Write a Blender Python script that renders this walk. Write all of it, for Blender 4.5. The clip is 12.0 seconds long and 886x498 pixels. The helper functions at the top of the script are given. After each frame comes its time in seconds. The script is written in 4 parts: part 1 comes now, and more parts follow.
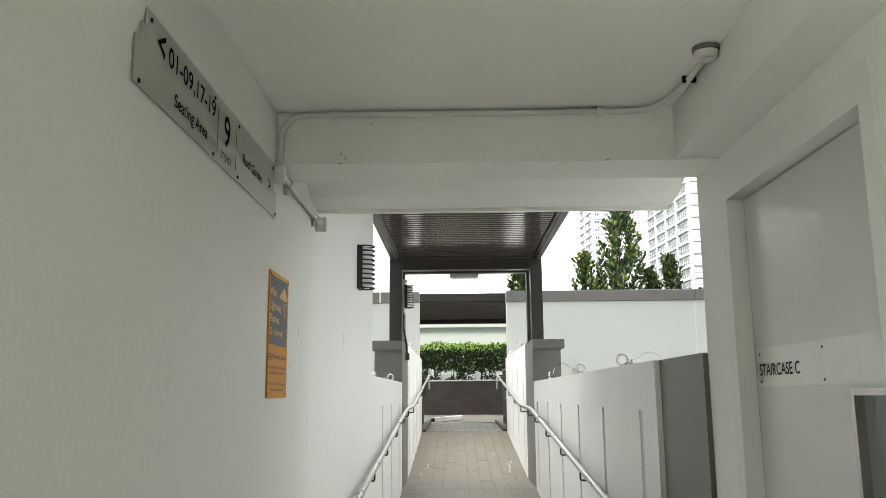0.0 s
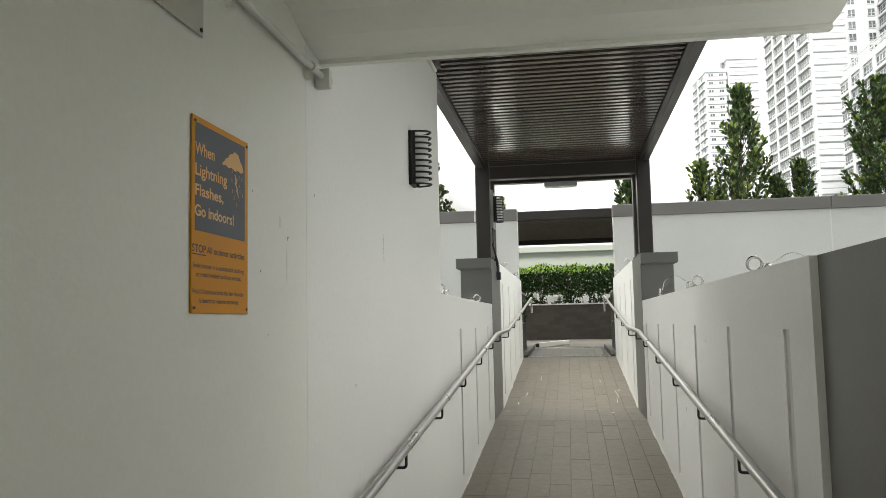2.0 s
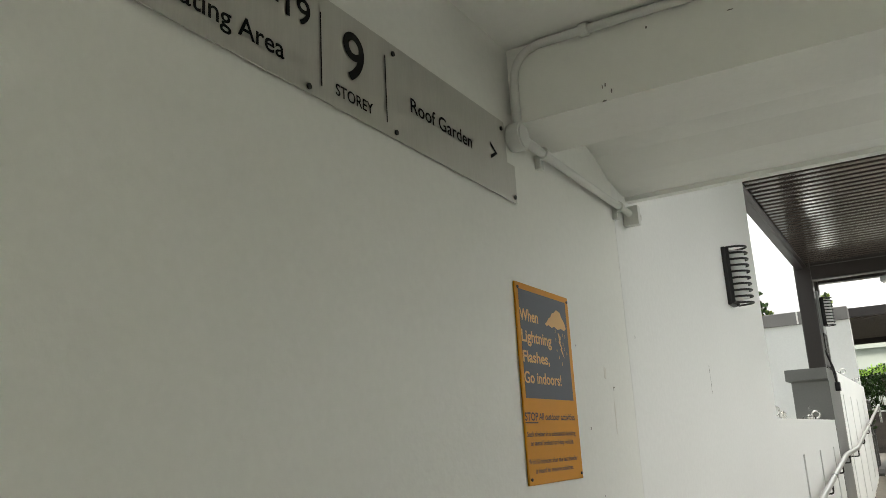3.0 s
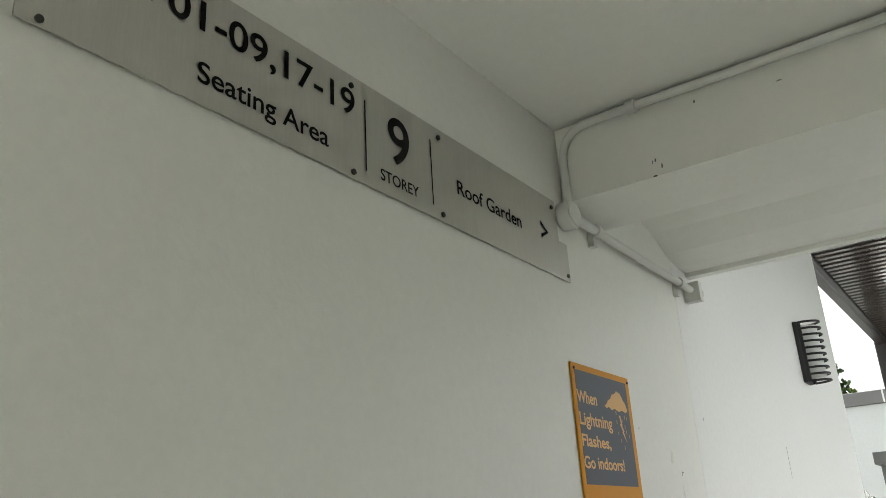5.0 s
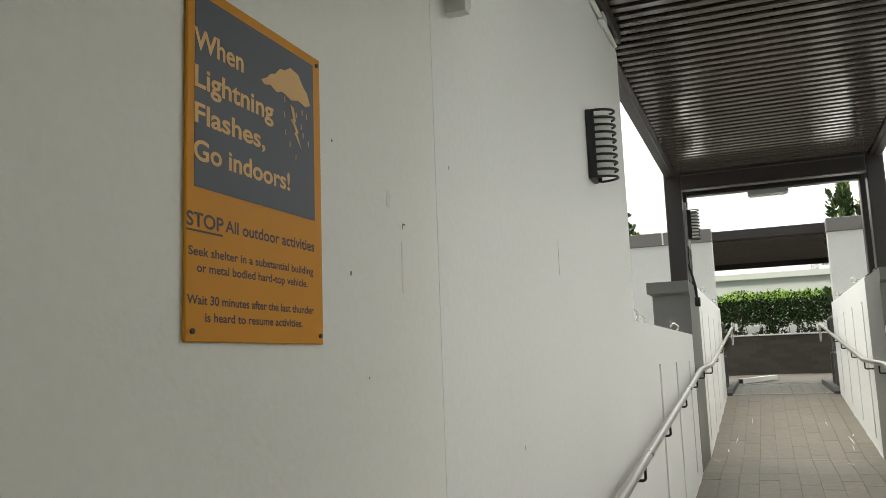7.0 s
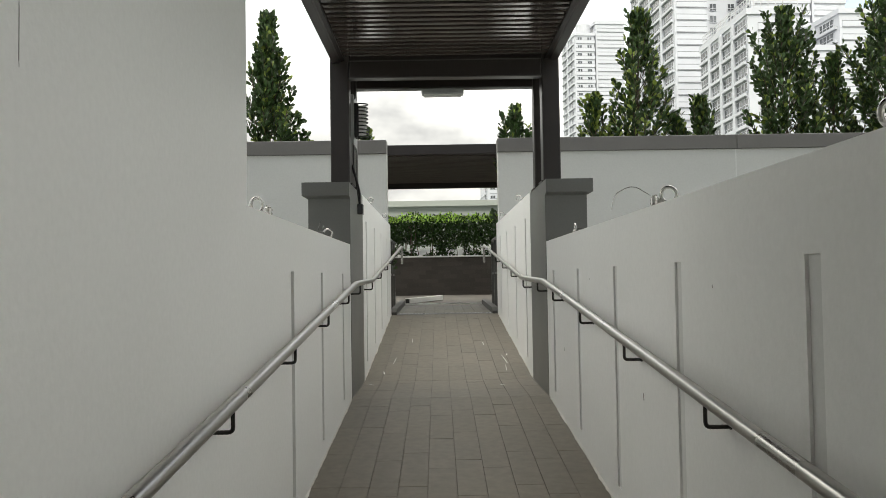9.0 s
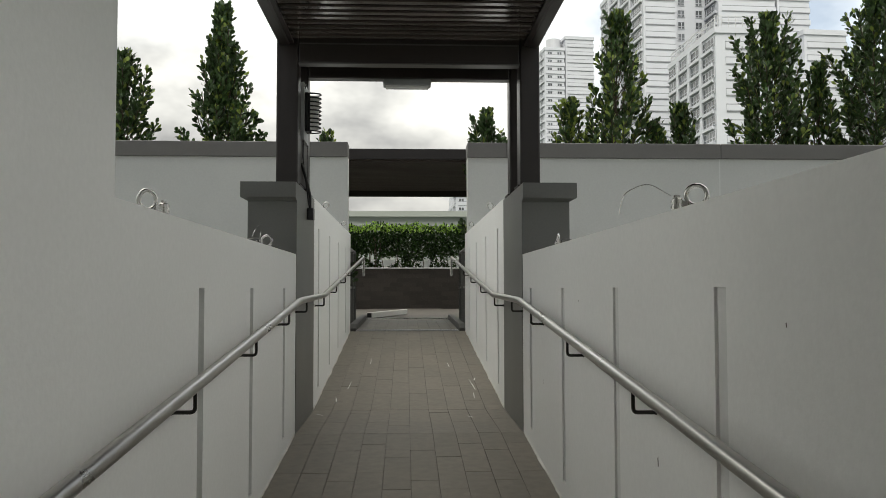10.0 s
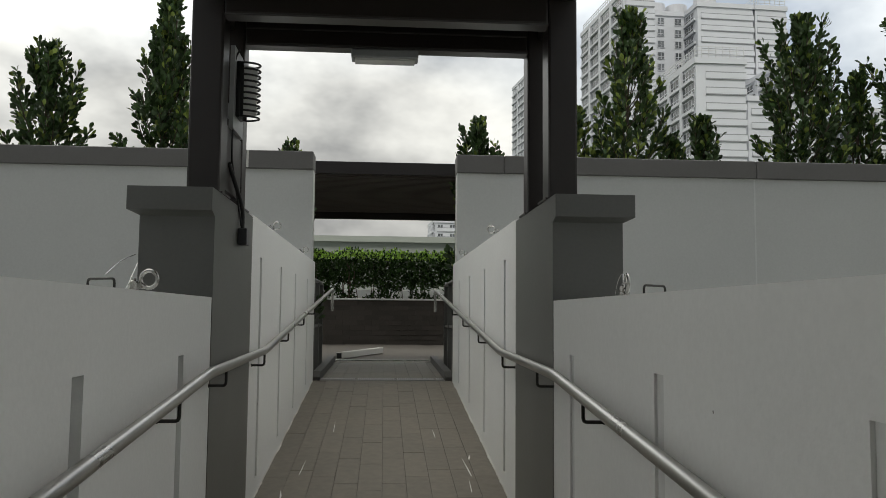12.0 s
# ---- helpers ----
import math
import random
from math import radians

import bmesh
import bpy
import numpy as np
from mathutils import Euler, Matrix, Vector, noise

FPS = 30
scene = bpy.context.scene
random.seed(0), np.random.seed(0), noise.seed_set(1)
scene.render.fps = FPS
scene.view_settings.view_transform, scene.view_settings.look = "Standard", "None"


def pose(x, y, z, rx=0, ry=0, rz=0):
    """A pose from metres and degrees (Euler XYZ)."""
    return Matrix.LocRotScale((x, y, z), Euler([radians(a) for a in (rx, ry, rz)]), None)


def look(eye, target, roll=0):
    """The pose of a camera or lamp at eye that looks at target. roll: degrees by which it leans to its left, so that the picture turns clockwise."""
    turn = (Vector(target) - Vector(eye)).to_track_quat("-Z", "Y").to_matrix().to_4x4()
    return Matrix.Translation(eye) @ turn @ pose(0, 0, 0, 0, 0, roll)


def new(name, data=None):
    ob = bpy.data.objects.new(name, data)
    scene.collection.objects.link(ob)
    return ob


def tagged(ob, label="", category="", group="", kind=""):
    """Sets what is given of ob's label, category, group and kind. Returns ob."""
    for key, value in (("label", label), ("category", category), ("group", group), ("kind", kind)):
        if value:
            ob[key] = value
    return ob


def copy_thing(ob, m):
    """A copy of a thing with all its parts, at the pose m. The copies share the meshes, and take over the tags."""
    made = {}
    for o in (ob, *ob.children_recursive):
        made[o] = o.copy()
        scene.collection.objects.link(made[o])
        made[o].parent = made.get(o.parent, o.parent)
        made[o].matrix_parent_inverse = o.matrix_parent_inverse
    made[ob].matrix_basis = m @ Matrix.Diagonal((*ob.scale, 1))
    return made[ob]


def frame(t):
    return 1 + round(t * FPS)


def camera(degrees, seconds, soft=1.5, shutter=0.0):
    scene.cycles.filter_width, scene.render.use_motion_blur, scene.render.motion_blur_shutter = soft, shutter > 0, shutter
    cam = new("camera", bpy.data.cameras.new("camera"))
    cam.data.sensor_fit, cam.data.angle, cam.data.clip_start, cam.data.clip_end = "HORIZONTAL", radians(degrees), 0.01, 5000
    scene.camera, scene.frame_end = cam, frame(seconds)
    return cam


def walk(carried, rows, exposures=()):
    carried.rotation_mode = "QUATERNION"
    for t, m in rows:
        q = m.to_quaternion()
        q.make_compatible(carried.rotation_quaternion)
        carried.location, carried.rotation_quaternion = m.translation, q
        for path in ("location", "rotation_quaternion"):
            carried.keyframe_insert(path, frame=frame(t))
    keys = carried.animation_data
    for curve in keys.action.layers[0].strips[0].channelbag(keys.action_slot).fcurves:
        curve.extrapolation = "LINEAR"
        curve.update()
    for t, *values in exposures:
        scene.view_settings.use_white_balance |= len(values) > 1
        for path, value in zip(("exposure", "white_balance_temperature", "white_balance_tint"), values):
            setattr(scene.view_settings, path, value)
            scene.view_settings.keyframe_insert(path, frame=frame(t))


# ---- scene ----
cam = camera(57.0, 12.0, soft=0.55)
PATH = [
    (0, (0.015, -0.087, 1.383), (-0.015, 1.882, 1.735), -0.5),
    (0.5, (0.109, 0.228, 1.363), (0.109, 2.212, 1.613), -0.1),
    (1, (0.124, 0.544, 1.327), (0.14, 2.537, 1.497), -0.2),
    (1.5, (0.139, 0.808, 1.324), (0.079, 2.802, 1.467), -0.7),
    (2, (0.179, 1.018, 1.347), (-0.123, 2.987, 1.527), -1.2),
    (2.5, (0.164, 1.074, 1.397), (-0.475, 2.944, 1.701), -2.3),
    (3, (0.112, 1.054, 1.462), (-0.842, 2.746, 1.938), -3.2),
    (3.2, (0.111, 1.013, 1.466), (-0.926, 2.629, 2.022), -4.0),
    (4.8, (0.134, 1.052, 1.469), (-0.936, 2.59, 2.169), -3.6),
    (5, (0.128, 1.08, 1.461), (-0.917, 2.644, 2.14), -3.5),
    (5.5, (0.081, 1.181, 1.44), (-0.911, 2.815, 2.027), -2.7),
    (6, (-0.011, 1.386, 1.382), (-0.929, 3.104, 1.834), -2.3),
    (6.5, (-0.034, 1.632, 1.331), (-0.88, 3.41, 1.678), -2.0),
    (7, (-0.013, 1.908, 1.342), (-0.73, 3.753, 1.623), -2.1),
    (7.5, (-0.059, 2.178, 1.312), (-0.55, 4.105, 1.528), -2.1),
    (7.7, (-0.084, 2.311, 1.303), (-0.472, 4.264, 1.493), -2.7),
    (9.3, (0.086, 3.397, 1.257), (0.137, 5.396, 1.322), -0.6),
    (9.5, (0.09, 3.553, 1.258), (0.158, 5.55, 1.328), -0.6),
    (10, (0.116, 4.025, 1.297), (0.207, 6.021, 1.394), -0.1),
    (10.5, (0.09, 4.527, 1.323), (0.199, 6.52, 1.448), -0.1),
    (11, (0.088, 4.989, 1.365), (0.208, 6.981, 1.503), 0.0),
    (11.5, (0.126, 5.445, 1.417), (0.267, 7.434, 1.564), 0.4),
    (12, (0.136, 5.867, 1.461), (0.28, 7.856, 1.622), 0.5),
]
EXPOSURES = [
    (0.0, 2.42, 6750, 6), (0.5, 2.34, 6800, 6), (1.0, 2.24, 6850, 6), (1.5, 2.12, 6900, 6), (2.0, 2.01, 6930, 6),
    (2.5, 2.09, 6980, 6), (3.0, 2.30, 6900, 6), (5.0, 2.56, 6650, 6), (5.5, 2.50, 6700, 6), (6.0, 2.36, 6750, 6),
    (6.5, 2.16, 6900, 6), (7.0, 2.04, 7000, 6), (7.5, 1.83, 7000, 6), (9.5, 1.29, 6850, 6), (10.0, 1.01, 6850, 6),
    (10.5, 0.80, 6850, 6), (11.0, 0.60, 6850, 6), (11.5, 0.56, 6800, 6), (12.0, 0.50, 6750, 6),
]
SKY, SUN = 1.0, 1.3
walk(cam, [(t, look(eye, target, roll)) for t, eye, target, roll in PATH], EXPOSURES)

# ---- plan (metres) ----
DX0 = 0.95
L, R = -0.622, 0.910            # faces of the two walls along the ramp
F0, F1, F2 = -0.12, 0.33, 0.73  # lobby floor, middle landing, top landing
RAMP = [(-1.1, F0), (3.75, F0), (9.55, F1), (10.60, F1), (14.95, F2), (18.0, 0.78), (26.0, 0.88)]


def floor_z(y):
    for (y0, z0), (y1, z1) in zip(RAMP, RAMP[1:]):
        if y <= y1:
            return z0 + (z1 - z0) * (y - y0) / (y1 - y0)
    return RAMP[-1][1]


# ---- world and light ----
world = bpy.data.worlds.new("overcast_sky")
scene.world = world
world.use_nodes = True
wt = world.node_tree
wt.nodes.clear()
w_out = wt.nodes.new("ShaderNodeOutputWorld")
w_sky = wt.nodes.new("ShaderNodeTexSky")
w_sky.sky_type, w_sky.sun_disc = "NISHITA", False
w_sky.sun_elevation, w_sky.sun_rotation = radians(55), radians(190)
w_coord = wt.nodes.new("ShaderNodeTexCoord")
w_map = wt.nodes.new("ShaderNodeMapping")
w_map.inputs["Scale"].default_value = (1.5, 1.5, 2.6)
w_map.inputs["Location"].default_value = (0.35, 0.2, 0.1)
w_n1 = wt.nodes.new("ShaderNodeTexNoise")
w_n1.inputs["Scale"].default_value, w_n1.inputs["Detail"].default_value, w_n1.inputs["Roughness"].default_value = 1.5, 6.0, 0.54
w_ramp = wt.nodes.new("ShaderNodeValToRGB")
w_ramp.color_ramp.elements[0].position, w_ramp.color_ramp.elements[0].color = 0.39, (0.40, 0.405, 0.42, 1)
w_ramp.color_ramp.elements[1].position, w_ramp.color_ramp.elements[1].color = 0.65, (1.46, 1.45, 1.425, 1)
w_n2 = wt.nodes.new("ShaderNodeTexNoise")
w_n2.inputs["Scale"].default_value, w_n2.inputs["Detail"].default_value = 1.1, 3.0
w_gap = wt.nodes.new("ShaderNodeMapRange")
w_gap.inputs["From Min"].default_value, w_gap.inputs["From Max"].default_value = 0.56, 0.72
w_gap.inputs["To Min"].default_value, w_gap.inputs["To Max"].default_value = 0.0, 0.4
w_blue = wt.nodes.new("ShaderNodeVectorMath")
w_blue.operation = "SCALE"
w_blue.inputs["Scale"].default_value = 0.19
w_mix = wt.nodes.new("ShaderNodeMix")
w_mix.data_type = "RGBA"
# an overcast sky is brighter overhead than near the horizon
w_xyz = wt.nodes.new("ShaderNodeSeparateXYZ")
w_lift = wt.nodes.new("ShaderNodeMapRange")
w_lift.inputs["From Min"].default_value, w_lift.inputs["From Max"].default_value = 0.08, 0.75
w_lift.inputs["To Min"].default_value, w_lift.inputs["To Max"].default_value = 0.44, 1.50
w_dome = wt.nodes.new("ShaderNodeVectorMath")
w_dome.operation = "SCALE"
w_bg = wt.nodes.new("ShaderNodeBackground")
w_bg.inputs["Strength"].default_value = SKY
wt.links.new(w_coord.outputs["Generated"], w_map.inputs["Vector"])
wt.links.new(w_map.outputs["Vector"], w_n1.inputs["Vector"])
wt.links.new(w_coord.outputs["Generated"], w_n2.inputs["Vector"])
wt.links.new(w_n1.outputs["Fac"], w_ramp.inputs["Fac"])
wt.links.new(w_n2.outputs["Fac"], w_gap.inputs["Value"])
wt.links.new(w_sky.outputs["Color"], w_blue.inputs[0])
wt.links.new(w_gap.outputs["Result"], w_mix.inputs["Factor"])
wt.links.new(w_ramp.outputs["Color"], w_mix.inputs["A"])
wt.links.new(w_blue.outputs["Vector"], w_mix.inputs["B"])
wt.links.new(w_coord.outputs["Generated"], w_xyz.inputs["Vector"])
wt.links.new(w_xyz.outputs["Z"], w_lift.inputs["Value"])
wt.links.new(w_mix.outputs["Result"], w_dome.inputs[0])
wt.links.new(w_lift.outputs["Result"], w_dome.inputs["Scale"])
wt.links.new(w_dome.outputs["Vector"], w_bg.inputs["Color"])
wt.links.new(w_bg.outputs["Background"], w_out.inputs["Surface"])

sun = new("sun", bpy.data.lights.new("sun", "SUN"))
sun.data.energy, sun.data.angle, sun.data.color = SUN, radians(20), (1.0, 0.96, 0.9)
sun.matrix_world = look((-6, -36, 52), (0, 0, 0))


# ---- materials ----
def material(name, base, rough=0.6, metal=0.0, spread=0.12, grain=40.0, stain=1.2, bump=0.1, bump_scale=120.0,
             per_object=0.0, per_island=0.0, spec=0.5, stretch=(1, 1, 1), rough_spread=0.08, stain_amount=1.0):
    m = bpy.data.materials.new(name)
    m.use_nodes = True
    nt = m.node_tree
    b = nt.nodes["Principled BSDF"]
    b.inputs["Metallic"].default_value = metal
    b.inputs["Specular IOR Level"].default_value = spec
    mp = nt.nodes.new("ShaderNodeMapping")
    mp.inputs["Scale"].default_value = stretch
    geo = nt.nodes.new("ShaderNodeNewGeometry")
    nt.links.new(geo.outputs["Position"], mp.inputs["Vector"])
    fine = nt.nodes.new("ShaderNodeTexNoise")
    fine.inputs["Scale"].default_value, fine.inputs["Detail"].default_value = grain, 5.0
    big = nt.nodes.new("ShaderNodeTexNoise")
    big.inputs["Scale"].default_value, big.inputs["Detail"].default_value = stain, 4.0
    nt.links.new(mp.outputs["Vector"], fine.inputs["Vector"])
    nt.links.new(mp.outputs["Vector"], big.inputs["Vector"])
    mul = nt.nodes.new("ShaderNodeMath")
    mul.operation = "MULTIPLY_ADD"
    nt.links.new(fine.outputs["Fac"], mul.inputs[0])
    mul.inputs[1].default_value, mul.inputs[2].default_value = spread, 1.0 - spread * 0.5 - spread * 0.5 * stain_amount
    add = nt.nodes.new("ShaderNodeMath")
    add.operation = "MULTIPLY_ADD"
    nt.links.new(big.outputs["Fac"], add.inputs[0])
    add.inputs[1].default_value = spread * stain_amount
    nt.links.new(mul.outputs[0], add.inputs[2])
    last = add
    if per_object or per_island:
        if per_object:
            src = nt.nodes.new("ShaderNodeObjectInfo").outputs["Random"]
        else:
            src = geo.outputs["Random Per Island"]
        amount = per_object or per_island
        rr = nt.nodes.new("ShaderNodeMath")
        rr.operation = "MULTIPLY_ADD"
        nt.links.new(src, rr.inputs[0])
        rr.inputs[1].default_value, rr.inputs[2].default_value = amount, 1.0 - amount * 0.5
        pr = nt.nodes.new("ShaderNodeMath")
        pr.operation = "MULTIPLY"
        nt.links.new(rr.outputs[0], pr.inputs[0])
        nt.links.new(add.outputs[0], pr.inputs[1])
        last = pr
    sc = nt.nodes.new("ShaderNodeVectorMath")
    sc.operation = "SCALE"
    sc.inputs[0].default_value = base
    nt.links.new(last.outputs[0], sc.inputs["Scale"])
    nt.links.new(sc.outputs["Vector"], b.inputs["Base Color"])
    rm = nt.nodes.new("ShaderNodeMath")
    rm.operation = "MULTIPLY_ADD"
    nt.links.new(big.outputs["Fac"], rm.inputs[0])
    rm.inputs[1].default_value, rm.inputs[2].default_value = rough_spread * 2, rough - rough_spread
    nt.links.new(rm.outputs[0], b.inputs["Roughness"])
    if bump:
        bn = nt.nodes.new("ShaderNodeTexNoise")
        bn.inputs["Scale"].default_value, bn.inputs["Detail"].default_value = bump_scale, 3.0
        nt.links.new(mp.outputs["Vector"], bn.inputs["Vector"])
        bp = nt.nodes.new("ShaderNodeBump")
        bp.inputs["Strength"].default_value, bp.inputs["Distance"].default_value = bump, 0.004
        nt.links.new(bn.outputs["Fac"], bp.inputs["Height"])
        nt.links.new(bp.outputs["Normal"], b.inputs["Normal"])
    return m


M_WHITE = material("white_wall_paint", (0.80, 0.80, 0.765), 0.55, spread=0.08, grain=60, stain=1.4, bump=0.12, bump_scale=90)
M_WHITE2 = material("white_parapet_paint", (0.80, 0.803, 0.79), 0.44, spread=0.11, grain=50, stain=1.1, bump=0.12, bump_scale=90)
# gate wall base is darker than the other white walls
M_GATE = material("light_grey_gate_wall_paint", (0.59, 0.592, 0.576), 0.65, spread=0.14, grain=40, stain=0.8, bump=0.12, bump_scale=90)
M_CEIL = material("ceiling_paint", (0.86, 0.86, 0.82), 0.8, spread=0.06, grain=30, stain=0.9, bump=0.15, bump_scale=60)
M_GREY = material("grey_wall_paint", (0.128, 0.129, 0.121), 0.40, spread=0.18, grain=60, stain=1.5, bump=0.12, bump_scale=90)
M_KERB = material("dark_kerb_stone", (0.055, 0.053, 0.048), 0.7, spread=0.3, grain=40, stain=2.0, bump=0.2)
M_COPING = material("dark_grey_coping_paint", (0.155, 0.148, 0.142), 0.6, spread=0.16, grain=40, stain=1.2, bump=0.12, bump_scale=90)
M_BROWN = material("dark_brown_steel", (0.023, 0.0175, 0.0155), 0.36, spread=0.2, grain=80, stain=2.0, bump=0.05, bump_scale=200, spec=0.5)
M_FLANGE = material("highlight_grey_steel", (0.10, 0.097, 0.094), 0.4, 0.3, spread=0.2, grain=60, stain=4.0, bump=0.02)
M_SLAT = material("brown_metal_slat", (0.085, 0.071, 0.063), 0.15, spread=0.2, grain=60, stain=1.5, bump=0.02, per_object=0.2, spec=1.0)
M_SHELTER = material("matt_brown_slat", (0.075, 0.063, 0.055), 0.5, spread=0.2, grain=60, stain=1.5, bump=0.02, per_object=0.25, spec=0.3)
# near-black puts the shade under the roof and between slats into the colour
M_DARK = material("roof_shade_black", (0.005, 0.0045, 0.004), 0.95, bump=0.0, spec=0.0)
M_STEEL = material("brushed_stainless", (0.47, 0.46, 0.44), 0.22, 1.0, spread=0.12, grain=90, stain=3.0, bump=0.03, bump_scale=300)
M_RAIL = material("satin_stainless_rail", (0.40, 0.39, 0.37), 0.30, 1.0, spread=0.14, grain=90, stain=3.0, bump=0.03, bump_scale=300)
M_PLATE = material("brushed_steel_plate", (0.56, 0.55, 0.52), 0.36, 1.0, spread=0.16, grain=25, stain=2.5, bump=0.05, bump_scale=60, stretch=(1, 12, 1))
M_BLACK = material("black_powder_coat", (0.012, 0.012, 0.013), 0.45, spread=0.2, bump=0.0)
M_BOX = material("dark_grey_plastic", (0.055, 0.055, 0.062), 0.35, spread=0.15, bump=0.0)
M_INK = material("black_lettering", (0.010, 0.0095, 0.0095), 0.8, spread=0.1, bump=0.0, spec=0.15)
M_TILE = material("brown_floor_tile", (0.168, 0.149, 0.121), 0.66, spec=0.24, spread=0.50, grain=18, stain=0.9, bump=0.16, bump_scale=70, per_object=0.10, rough_spread=0.12)
M_GROUT = material("tile_grout", (0.100, 0.088, 0.073), 0.85, spread=0.5, grain=6, bump=0.2)
M_GRATE = material("pale_steel_grate", (0.36, 0.36, 0.36), 0.5, 0.6, spread=0.2, bump=0.0)
M_ORANGE = material("orange_sign_face", (0.66, 0.275, 0.012), 0.5, spread=0.06, grain=30, stain=6, bump=0.0, spec=0.25)
M_NAVY = material("slate_blue_sign_print", (0.062, 0.070, 0.092), 0.5, spread=0.06, grain=30, bump=0.0)
M_CREAM = material("cream_sign_print", (0.72, 0.43, 0.16), 0.5, spread=0.04, bump=0.0)
M_SIGNTXT = material("brown_sign_print", (0.055, 0.034, 0.024), 0.5, spread=0.05, bump=0.0)
M_PVC = material("white_plastic_conduit", (0.66, 0.66, 0.63), 0.4, spread=0.06, bump=0.0)
M_DOOR = material("pale_grey_door_paint", (0.60, 0.605, 0.585), 0.22, spread=0.05, grain=12, stain=1.6, bump=0.10, bump_scale=14)
M_FRAME = material("grey_door_frame_paint", (0.76, 0.762, 0.735), 0.4, spread=0.05, bump=0.05)
M_LAMPGLASS = material("frosted_lamp_glass", (0.84, 0.84, 0.82), 0.5, spread=0.03, bump=0.0)
M_LAMPGLASS.node_tree.nodes["Principled BSDF"].inputs["Transmission Weight"].default_value = 0.1
M_ROOFDECK = material("roof_deck_screed", (0.24, 0.24, 0.23), 0.85, spread=0.3, grain=8, bump=0.3)
M_BRICK = material("dark_planter_stone", (0.078, 0.066, 0.057), 0.7, spread=0.5, grain=30, bump=0.4, bump_scale=40, per_object=0.3)
M_SOIL = material("planter_soil", (0.05, 0.035, 0.025), 0.95, spread=0.4, bump=0.5)
M_LEAF = material("dark_glossy_leaf", (0.052, 0.096, 0.028), 0.42, spread=0.5, grain=6, stain=0.8, bump=0.0, per_island=1.1, spec=0.5)
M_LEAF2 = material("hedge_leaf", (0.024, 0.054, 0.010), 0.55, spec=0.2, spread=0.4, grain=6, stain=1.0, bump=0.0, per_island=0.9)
M_HEDGETOP = material("lit_hedge_top_leaf", (0.27, 0.45, 0.06), 0.5, spec=0.2, spread=0.4, grain=6, stain=1.0, bump=0.0, per_island=0.7)
M_YOUNG = material("young_yellow_leaf", (0.24, 0.31, 0.06), 0.4, spread=0.4, grain=6, bump=0.0, per_island=0.8)
M_BARK = material("grey_brown_bark", (0.10, 0.075, 0.055), 0.85, spread=0.4, grain=40, bump=0.4)
M_TOWER = material("white_facade_paint", (0.43, 0.445, 0.48), 0.7, spread=0.08, grain=0.6, stain=0.05, bump=0.0)
M_TOWER2 = material("pale_grey_facade_band", (0.42, 0.43, 0.46), 0.7, spread=0.08, grain=0.6, stain=0.05, bump=0.0)
M_WINDOW = material("far_window_glass", (0.085, 0.092, 0.10), 0.15, spread=0.4, grain=0.4, stain=0.2, bump=0.0, per_object=0.9)
M_BANDLINE = material("grey_facade_line", (0.20, 0.21, 0.225), 0.7, spread=0.08, grain=0.6, stain=0.05, bump=0.0)
M_HALL = material("grey_green_roof_paint", (0.27, 0.29, 0.265), 0.7, spread=0.1, grain=0.6, stain=0.05, bump=0.0)
M_PATCH = material("pale_filler", (0.72, 0.71, 0.67), 0.8, spread=0.2, bump=0.0)
M_PATCH2 = material("beige_smudge", (0.74, 0.72, 0.67), 0.7, spread=0.1, bump=0.0)
M_METALGREY = material("grey_roof_metal", (0.42, 0.43, 0.44), 0.5, 0.3, spread=0.2, bump=0.0)
M_LAND = material("distant_ground", (0.10, 0.12, 0.09), 0.9, spread=0.6, grain=0.05, stain=0.01, bump=0.0)
M_IRON = material("dark_steel_rod", (0.05, 0.048, 0.045), 0.4, 0.8, spread=0.2, bump=0.0)
# pale base for unseen floors, chosen to bounce light onto ceiling and soffit
M_PALE = material("pale_bounce_floor", (0.80, 0.80, 0.765), 0.5, spread=0.1, grain=30, bump=0.05)
M_GROOVE = material("grey_groove_paint", (0.66, 0.665, 0.65), 0.6, spread=0.12, grain=40, bump=0.1)
M_SCUFF = material("dark_scuff_mark", (0.16, 0.15, 0.14), 0.8, spread=0.3, bump=0.0)


# ---- mesh helpers ----
def box(bm, x0, x1, y0, y1, z0, z1):
    v = [bm.verts.new((x, y, z)) for x in (x0, x1) for y in (y0, y1) for z in (z0, z1)]
    for q in ((0, 1, 3, 2), (4, 6, 7, 5), (0, 4, 5, 1), (2, 3, 7, 6), (0, 2, 6, 4), (1, 5, 7, 3)):
        bm.faces.new([v[i] for i in q])
    return v


def prism(bm, pts, x0, x1, axis="x"):
    """A flat outline, given in the two other axes, pushed along an axis."""
    def place(a, p, q):
        return (a, p, q) if axis == "x" else (p, a, q) if axis == "y" else (p, q, a)
    a = [bm.verts.new(place(x0, p, q)) for p, q in pts]
    b = [bm.verts.new(place(x1, p, q)) for p, q in pts]
    n = len(pts)
    bm.faces.new(a), bm.faces.new(b[::-1])
    for i in range(n):
        bm.faces.new([a[i], b[i], b[(i + 1) % n], a[(i + 1) % n]])


def bevel(bm, width, segments=2):
    bmesh.ops.remove_doubles(bm, verts=bm.verts, dist=1e-5)
    bmesh.ops.recalc_face_normals(bm, faces=bm.faces)
    bmesh.ops.bevel(bm, geom=[e for e in bm.edges if len(e.link_faces) == 2 and e.calc_face_angle(0) > 0.6],
                    offset=width, segments=segments, affect="EDGES", profile=0.5, clamp_overlap=True)


